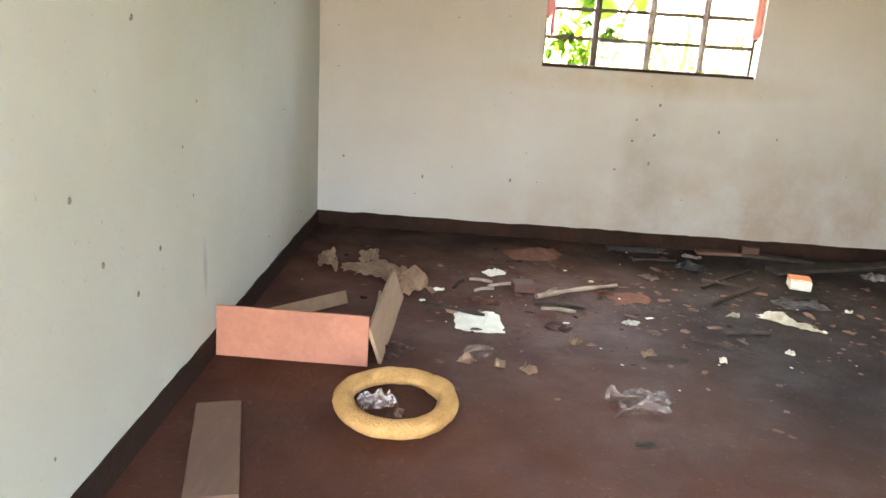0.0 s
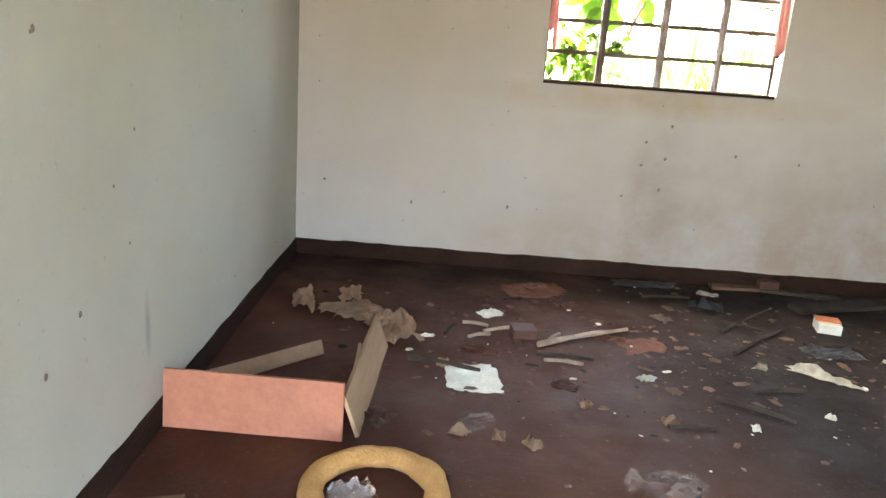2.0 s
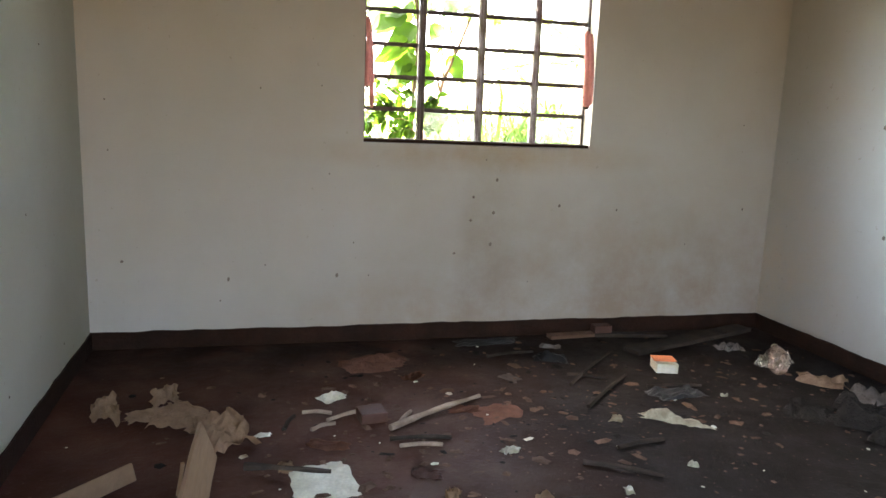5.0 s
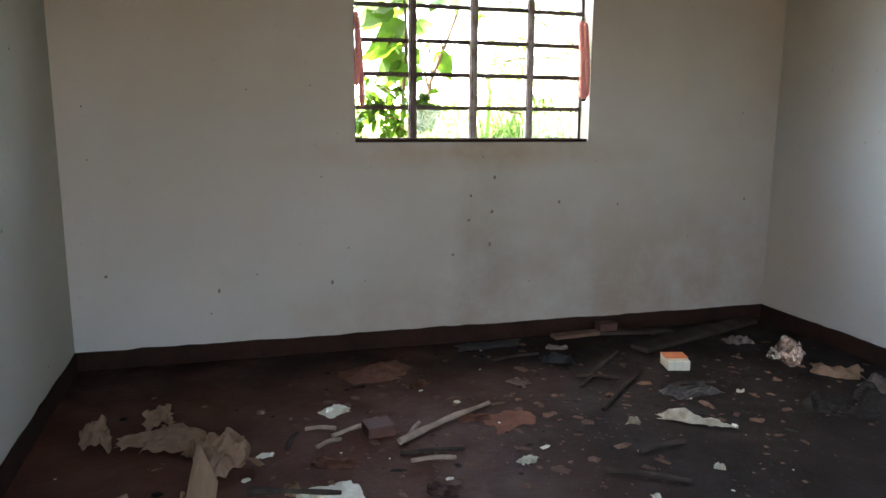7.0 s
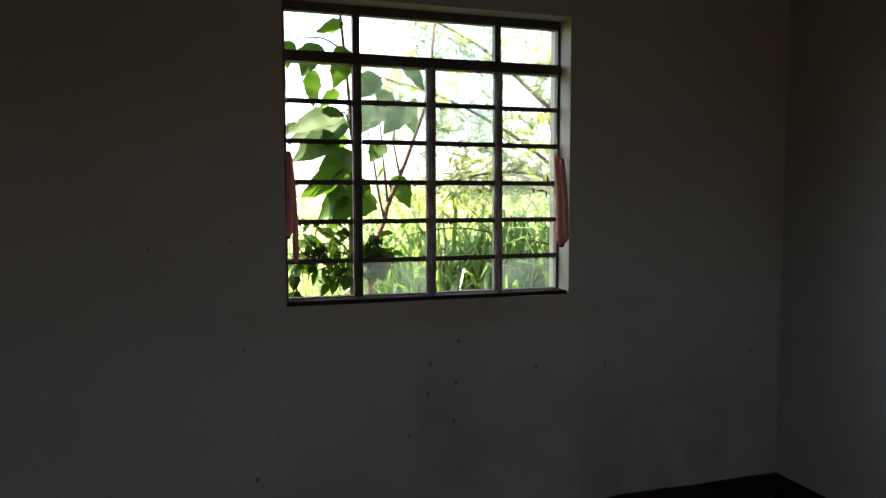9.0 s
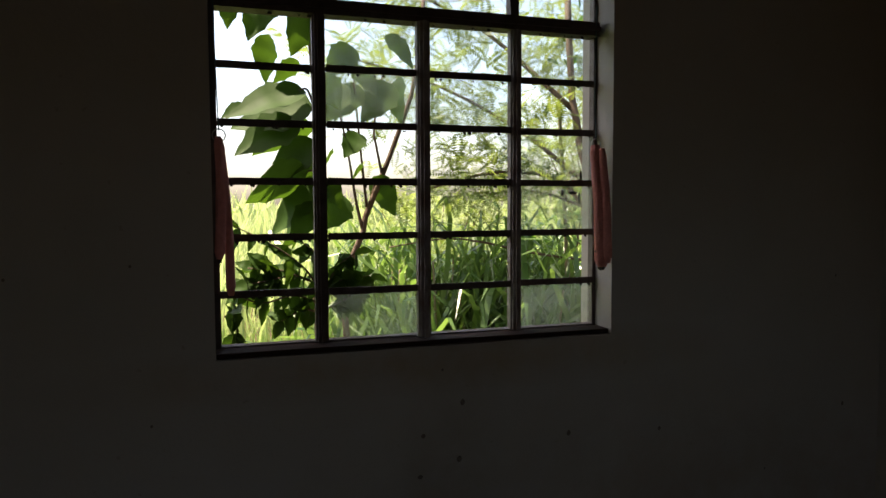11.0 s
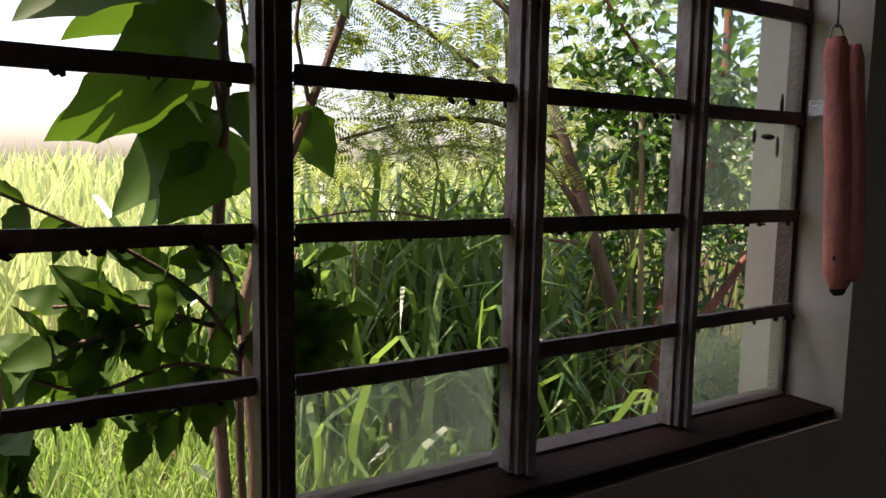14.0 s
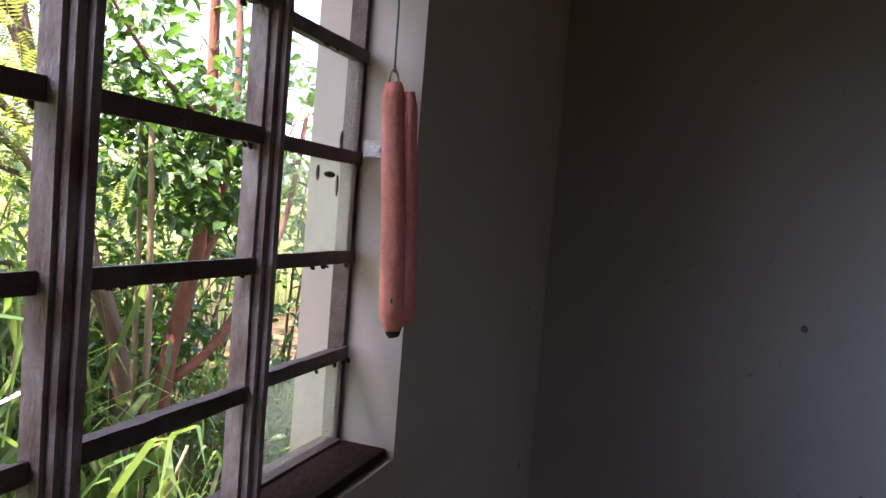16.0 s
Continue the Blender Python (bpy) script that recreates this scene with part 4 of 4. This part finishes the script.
# a leaning branch close to the wall, whose broad leaves droop in a fan
LEAN = [([(1.66, 0.62, -0.13), (1.64, 0.60, 0.5), (1.60, 0.58, 1.1), (1.62, 0.56, 1.5), (1.60, 0.56, 1.85), (1.56, 0.55, 2.25)], 0.015, 0.006),
        ([(1.61, 0.56, 1.72), (1.58, 0.55, 1.80), (1.55, 0.54, 1.80)], 0.005, 0.003), ([(1.62, 0.56, 1.42), (1.60, 0.55, 1.52), (1.56, 0.54, 1.52)], 0.005, 0.003),
        ([(1.58, 0.56, 2.08), (1.48, 0.54, 2.13), (1.36, 0.53, 2.12)], 0.005, 0.003)]
FAN = [((1.575, 0.55, 1.795), (1.299, 0.52, 1.727)), ((1.60, 0.56, 1.745), (1.312, 0.62, 1.700)), ((1.545, 0.54, 1.690), (1.326, 0.50, 1.596)), ((1.606, 0.55, 1.630), (1.425, 0.56, 1.480)),
       ((1.575, 0.54, 1.520), (1.351, 0.52, 1.438)), ((1.611, 0.56, 1.470), (1.435, 0.58, 1.318)), ((1.609, 0.53, 1.410), (1.505, 0.50, 1.300)), ((1.459, 0.54, 2.105), (1.373, 0.52, 1.960)),
       ((1.582, 0.55, 2.10), (1.532, 0.50, 1.910)), ((1.33, 0.53, 2.11), (1.318, 0.52, 1.985)), ((1.373, 0.60, 1.749), (1.290, 0.60, 1.710)), ((1.553, 0.56, 1.90), (1.465, 0.60, 1.835)),
       ((1.21, 0.50, 1.84), (1.282, 0.48, 1.795)), ((1.60, 0.60, 1.56), (1.50, 0.66, 1.44)), ((1.62, 0.55, 1.86), (1.70, 0.56, 1.74)), ((1.58, 0.56, 2.2), (1.44, 0.55, 2.17)), ((1.63, 0.55, 1.50), (1.69, 0.52, 1.40))]
rnd = random.Random(35)
for base, tip in FAN[1:9:2]:
    move = Vector((rnd.uniform(-0.02, 0.05), rnd.uniform(0.06, 0.16), rnd.uniform(-0.09, -0.03)))
    FAN.append((tuple(Vector(base) + move), tuple(Vector(tip) + move + Vector((rnd.uniform(0, 0.08), 0.03, rnd.uniform(-0.06, 0.02))))))
shrub_of("broad_leaved_shrub", (1.66, 0.62, -0.13), "slender shrub with broad drooping leaves beside the window", LEAN, FAN, 32, (1.15, 1.6))

# a low branch with small leaflets in pairs, reaching across the bottom of the window
SPRAYS = [[(1.60, 0.42, 1.10), (1.54, 0.38, 1.20), (1.44, 0.37, 1.28), (1.29, 0.36, 1.36)], [(1.60, 0.42, 1.10), (1.64, 0.39, 1.20), (1.70, 0.37, 1.25)], [(1.60, 0.42, 1.08), (1.50, 0.37, 1.12), (1.40, 0.36, 1.10), (1.30, 0.36, 1.14)],
          [(1.60, 0.42, 1.04), (1.54, 0.38, 1.07), (1.46, 0.36, 1.04)], [(1.60, 0.42, 1.12), (1.66, 0.40, 1.16), (1.76, 0.40, 1.17)], [(1.56, 0.40, 1.16), (1.46, 0.38, 1.20), (1.36, 0.37, 1.21)],
          [(1.60, 0.42, 1.14), (1.58, 0.40, 1.24), (1.52, 0.39, 1.30)], [(1.60, 0.42, 1.06), (1.66, 0.39, 1.09), (1.71, 0.38, 1.13)], [(1.48, 0.38, 1.18), (1.42, 0.36, 1.17), (1.34, 0.35, 1.16)],
          [(1.34, 0.30, 0.90), (1.32, 0.27, 1.02), (1.31, 0.25, 1.12)]]
rnd = random.Random(33)
LEAFLETS = []
for pts in SPRAYS:
    q = curve_points(pts, 11)
    for i in range(2, 11):
        d = (q[i] - q[i - 1]).normalized()
        for sgn in (-1, 1):
            if rnd.random() < 0.88:
                ln = rnd.uniform(0.05, 0.085)
                LEAFLETS.append((tuple(q[i]), tuple(q[i] + Vector((d.x * 0.5 + rnd.gauss(0, 0.15), rnd.gauss(0, 0.35), sgn * 0.55 - 0.4 + rnd.gauss(0, 0.2))).normalized() * ln)))
shrub_of("small_leaved_shrub", (1.62, 0.48, -0.13), "low shrub with small paired dark leaflets", [([(1.62, 0.48, -0.13), (1.62, 0.47, 0.5), (1.60, 0.43, 1.0), (1.60, 0.42, 1.12)], 0.010, 0.005)] + [(p_, 0.004, 0.002) for p_ in SPRAYS], LEAFLETS, 34, (1.0, 1.45))


# ---- trees ----
def tree(name, at, label, bark, limbs):
    """A trunk with limbs; limbs are (points, r0, r1) in world metres."""
    ob = thing(name, at, label, "tree")
    inv = ob.matrix_world.inverted()
    for i, (pts, r0, r1) in enumerate(limbs):
        bm = stem(bmesh.new(), pts, r0, r1, 12, 9, 0.3)
        bmesh.ops.transform(bm, matrix=inv, verts=bm.verts)
        part("trunk" if i == 0 else "limb", bm, bark, ob, smooth=True)
    return ob, inv


# thin pale stem close to the left of the shrub
tree("sapling", (1.19, 2.6, -0.13), "thin pale sapling trunk", M_BARK_GREEN, [([(1.19, 2.6, -0.13), (1.18, 2.6, 0.9), (1.15, 2.6, 1.8), (1.10, 2.62, 3.6)], 0.036, 0.024)])

# fern-like leaf: paired leaflets on a rachis
fv, ff = [], []
for i in range(10):
    u = (i + 1) / 11
    for sgn in (-1, 1):
        o = len(fv)
        ln = 0.26 * math.sin(math.pi * (0.12 + 0.82 * u)) + 0.03
        z = -0.25 * u * u
        fv += [(u, 0, z), (u + 0.042, sgn * ln * 0.5, z - 0.01), (u + 0.04, sgn * ln, z - 0.04), (u - 0.030, sgn * ln * 0.55, z - 0.01)]
        ff.append((o, o + 1, o + 2, o + 3))
o = len(fv)
fv += [(0, -0.004, 0), (0, 0.004, 0), (1, 0.002, -0.25), (1, -0.002, -0.25)]
ff.append((o, o + 1, o + 2, o + 3))
FERN = (fv, ff)


def crown(template, centres, n, size, seed, droop=0.2):
    """Leaf poses spread round several centres (x, y, z, spread)."""
    rr = random.Random(seed)
    out = []
    for _ in range(n):
        x, y, z, s = centres[rr.randrange(len(centres))]
        b = Vector((x + rr.gauss(0, s), y + rr.gauss(0, s), z + rr.gauss(0, s * 0.6)))
        d = Vector((rr.gauss(0, 1), rr.gauss(0, 1), rr.gauss(-droop, 0.45)))
        out.append(leaf_pose(b, b + d, rr.uniform(-0.8, 0.8), rr.uniform(*size)))
    return out


ACACIA = [([(3.76, 1.80, -0.13), (3.74, 1.80, 0.62), (3.62, 1.82, 1.0), (3.52, 1.9, 1.4), (3.45, 2.1, 2.0), (3.5, 2.3, 3.0)], 0.045, 0.02),
          ([(3.58, 1.85, 1.15), (3.3, 2.0, 1.55), (2.9, 2.1, 1.60), (2.5, 2.2, 1.50)], 0.018, 0.006),
          ([(3.50, 1.95, 1.5), (3.1, 2.1, 1.85), (2.6, 2.3, 2.15), (2.1, 2.6, 2.35)], 0.017, 0.005),
          ([(3.46, 2.05, 1.8), (3.7, 2.6, 2.3), (3.9, 3.0, 2.9)], 0.02, 0.008),
          ([(3.45, 2.1, 2.0), (3.0, 2.6, 2.6), (2.4, 3.0, 3.0)], 0.018, 0.006),
          ([(3.6, 1.82, 1.05), (3.2, 2.0, 1.1), (2.7, 2.2, 1.2), (2.3, 2.3, 1.15)], 0.010, 0.004),
          ([(3.55, 1.9, 1.35), (3.3, 2.4, 1.5), (3.0, 2.9, 1.45)], 0.012, 0.005)]
aca, ainv = tree("acacia_tree", (3.76, 1.80, -0.13), "slender acacia with feathery pale green leaves", M_BARK, ACACIA)
cen = []
for pts, _, _ in ACACIA[1:5]:
    cen += [(*q, 0.20) for q in curve_points(pts, 9)[3:]]
cen += [(2.5, 2.5, 2.0, 0.25), (2.9, 2.4, 1.75, 0.22), (3.3, 2.3, 1.95, 0.25), (2.2, 2.7, 2.4, 0.3), (3.6, 2.6, 2.6, 0.4), (2.9, 2.9, 2.7, 0.4), (4.2, 3.2, 2.6, 0.5), (3.0, 3.2, 1.9, 0.35), (4.4, 3.6, 2.0, 0.4)]
scattered("crown", FERN, [ainv @ m for m in crown(FERN, cen, 1900, (0.09, 0.18), 61, 0.3)], M_LEAF_FERN, aca)

RED = [([(4.04, 1.86, -0.13), (4.05, 1.84, 0.45), (4.12, 1.82, 0.85), (4.21, 1.8, 1.24), (4.28, 1.85, 1.9), (4.3, 1.9, 2.8)], 0.044, 0.024),
       ([(4.07, 1.85, 0.50), (4.22, 1.75, 0.62), (4.42, 1.72, 0.82), (4.75, 1.7, 1.25), (5.0, 1.75, 1.9)], 0.030, 0.014),
       ([(4.10, 1.83, 0.7), (4.25, 1.88, 0.95), (4.38, 1.86, 1.25), (4.55, 1.9, 2.0), (4.6, 2.0, 2.8)], 0.034, 0.018),
       ([(4.28, 1.85, 1.7), (4.0, 2.0, 2.0), (3.8, 2.1, 2.3)], 0.016, 0.006)]
red, rinv = tree("red_barked_tree", (4.04, 1.86, -0.13), "red-barked forked tree with dark glossy leaves", M_BARK_RED, RED)
cen = [(3.95, 1.7, 1.55, 0.13), (4.05, 1.65, 1.8, 0.14), (4.1, 1.7, 1.35, 0.10), (4.3, 1.65, 1.65, 0.15), (4.0, 2.1, 1.65, 0.14), (3.92, 2.1, 1.9, 0.14), (4.1, 2.05, 1.45, 0.12), (4.2, 2.0, 1.8, 0.2), (4.2, 2.1, 2.2, 0.25), (4.5, 2.0, 2.0, 0.25), (4.9, 1.9, 1.9, 0.3), (4.0, 2.2, 2.4, 0.25), (4.9, 1.9, 1.4, 0.2)]
scattered("crown", BROAD, [rinv @ m for m in crown(BROAD, cen, 1500, (0.06, 0.11), 62, 0.5)], M_LEAF_DARK, red)
for x, y, r_, tp in ((3.87, 1.78, 0.020, (3.84, 1.8, 1.7)), (3.97, 1.95, 0.017, (3.99, 2.0, 1.8)), (3.6, 2.4, 0.018, (3.55, 2.5, 2.2))):
    sp, _ = tree("sapling", (x, y, -0.13), "thin pale green sapling trunk", M_BARK_GREEN, [([(x, y, -0.13), ((x + tp[0]) / 2 + 0.02, (y + tp[1]) / 2, tp[2] / 2), tp], r_, r_ * 0.6)])


def bush(cx, cy, z0, z1, r_, n, seed, material, size, label, template=BROAD):
    ob = thing("bush", (cx, cy, -0.13), label, "bush", "bushes outside")
    rr = random.Random(seed)
    inv = ob.matrix_world.inverted()
    tips = []
    for i in range(6):
        a = i * 1.05 + rr.random()
        tip = (cx + math.cos(a) * r_ * 0.8, cy + math.sin(a) * r_ * 0.8, rr.uniform((z0 + z1) / 2, z1))
        bm = stem(bmesh.new(), [(cx + math.cos(a) * 0.04, cy + math.sin(a) * 0.04, -0.13), ((cx + tip[0]) / 2, (cy + tip[1]) / 2, tip[2] * 0.6), tip], 0.014, 0.004, 7, 6)
        bmesh.ops.transform(bm, matrix=inv, verts=bm.verts)
        part("stem", bm, M_BARK, ob, smooth=True)
        tips += [(*tip, r_ * 0.32), ((cx + tip[0]) / 2, (cy + tip[1]) / 2, max(z0, tip[2] * 0.7), r_ * 0.35)]
    scattered("foliage", template, [inv @ m for m in crown(template, tips, n, size, seed)], material, ob)


bush(3.2, 2.35, 0.1, 0.7, 0.4, 260, 77, M_LEAF_DARK, (0.05, 0.10), "low dark green weeds among the cane")
bush(4.15, 2.25, 0.0, 0.75, 0.45, 380, 78, M_LEAF_DARK, (0.05, 0.10), "dark undergrowth at the foot of the trees")
bush(4.5, 1.55, 0.0, 0.45, 0.35, 240, 79, M_LEAF_DARK, (0.05, 0.09), "low dark weeds at the foot of the trees")
bush(3.75, 2.7, 0.0, 1.0, 0.45, 320, 80, M_LEAF_DARK, (0.06, 0.11), "dark leafy bush between the trunks")
bush(5.3, 1.5, 0.0, 1.0, 0.45, 320, 81, M_LEAF_DARK, (0.06, 0.11), "dark leafy bush near the house wall")
bush(4.6, 2.5, 0.1, 1.2, 0.6, 420, 71, M_LEAF_DARK, (0.06, 0.12), "low dark green bush in shade")
bush(5.6, 2.2, 0.2, 1.9, 0.7, 420, 72, M_LEAF_DARK, (0.08, 0.14), "leafy green bush beside the trees")
bush(5.0, 4.2, 0.5, 2.8, 0.9, 420, 73, M_LEAF_FERN, (0.14, 0.28), "tall feathery green bush", FERN)
bush(5.9, 3.2, 0.2, 2.2, 0.8, 420, 82, M_LEAF_DARK, (0.08, 0.15), "leafy green bush behind the trees")
bush(6.8, 3.6, 0.5, 3.2, 1.1, 460, 74, M_LEAF_DARK, (0.10, 0.18), "tall leafy green bush", BROAD)
bush(3.4, 4.8, 0.3, 1.6, 0.7, 300, 75, M_LEAF_FERN, (0.12, 0.24), "low feathery green bush", FERN)
bush(4.9, 2.9, 0.3, 2.0, 0.6, 700, 83, M_LEAF_DARK, (0.06, 0.11), "dense dark green bush behind the red trunk")
bush(4.0, 3.2, 0.2, 1.5, 0.5, 600, 84, M_LEAF_DARK, (0.05, 0.10), "dense dark green bush behind the cane")
bush(7.5, 6.0, 0.5, 3.6, 1.4, 460, 76, M_LEAF_FERN, (0.2, 0.36), "tall feathery sunlit bush", FERN)
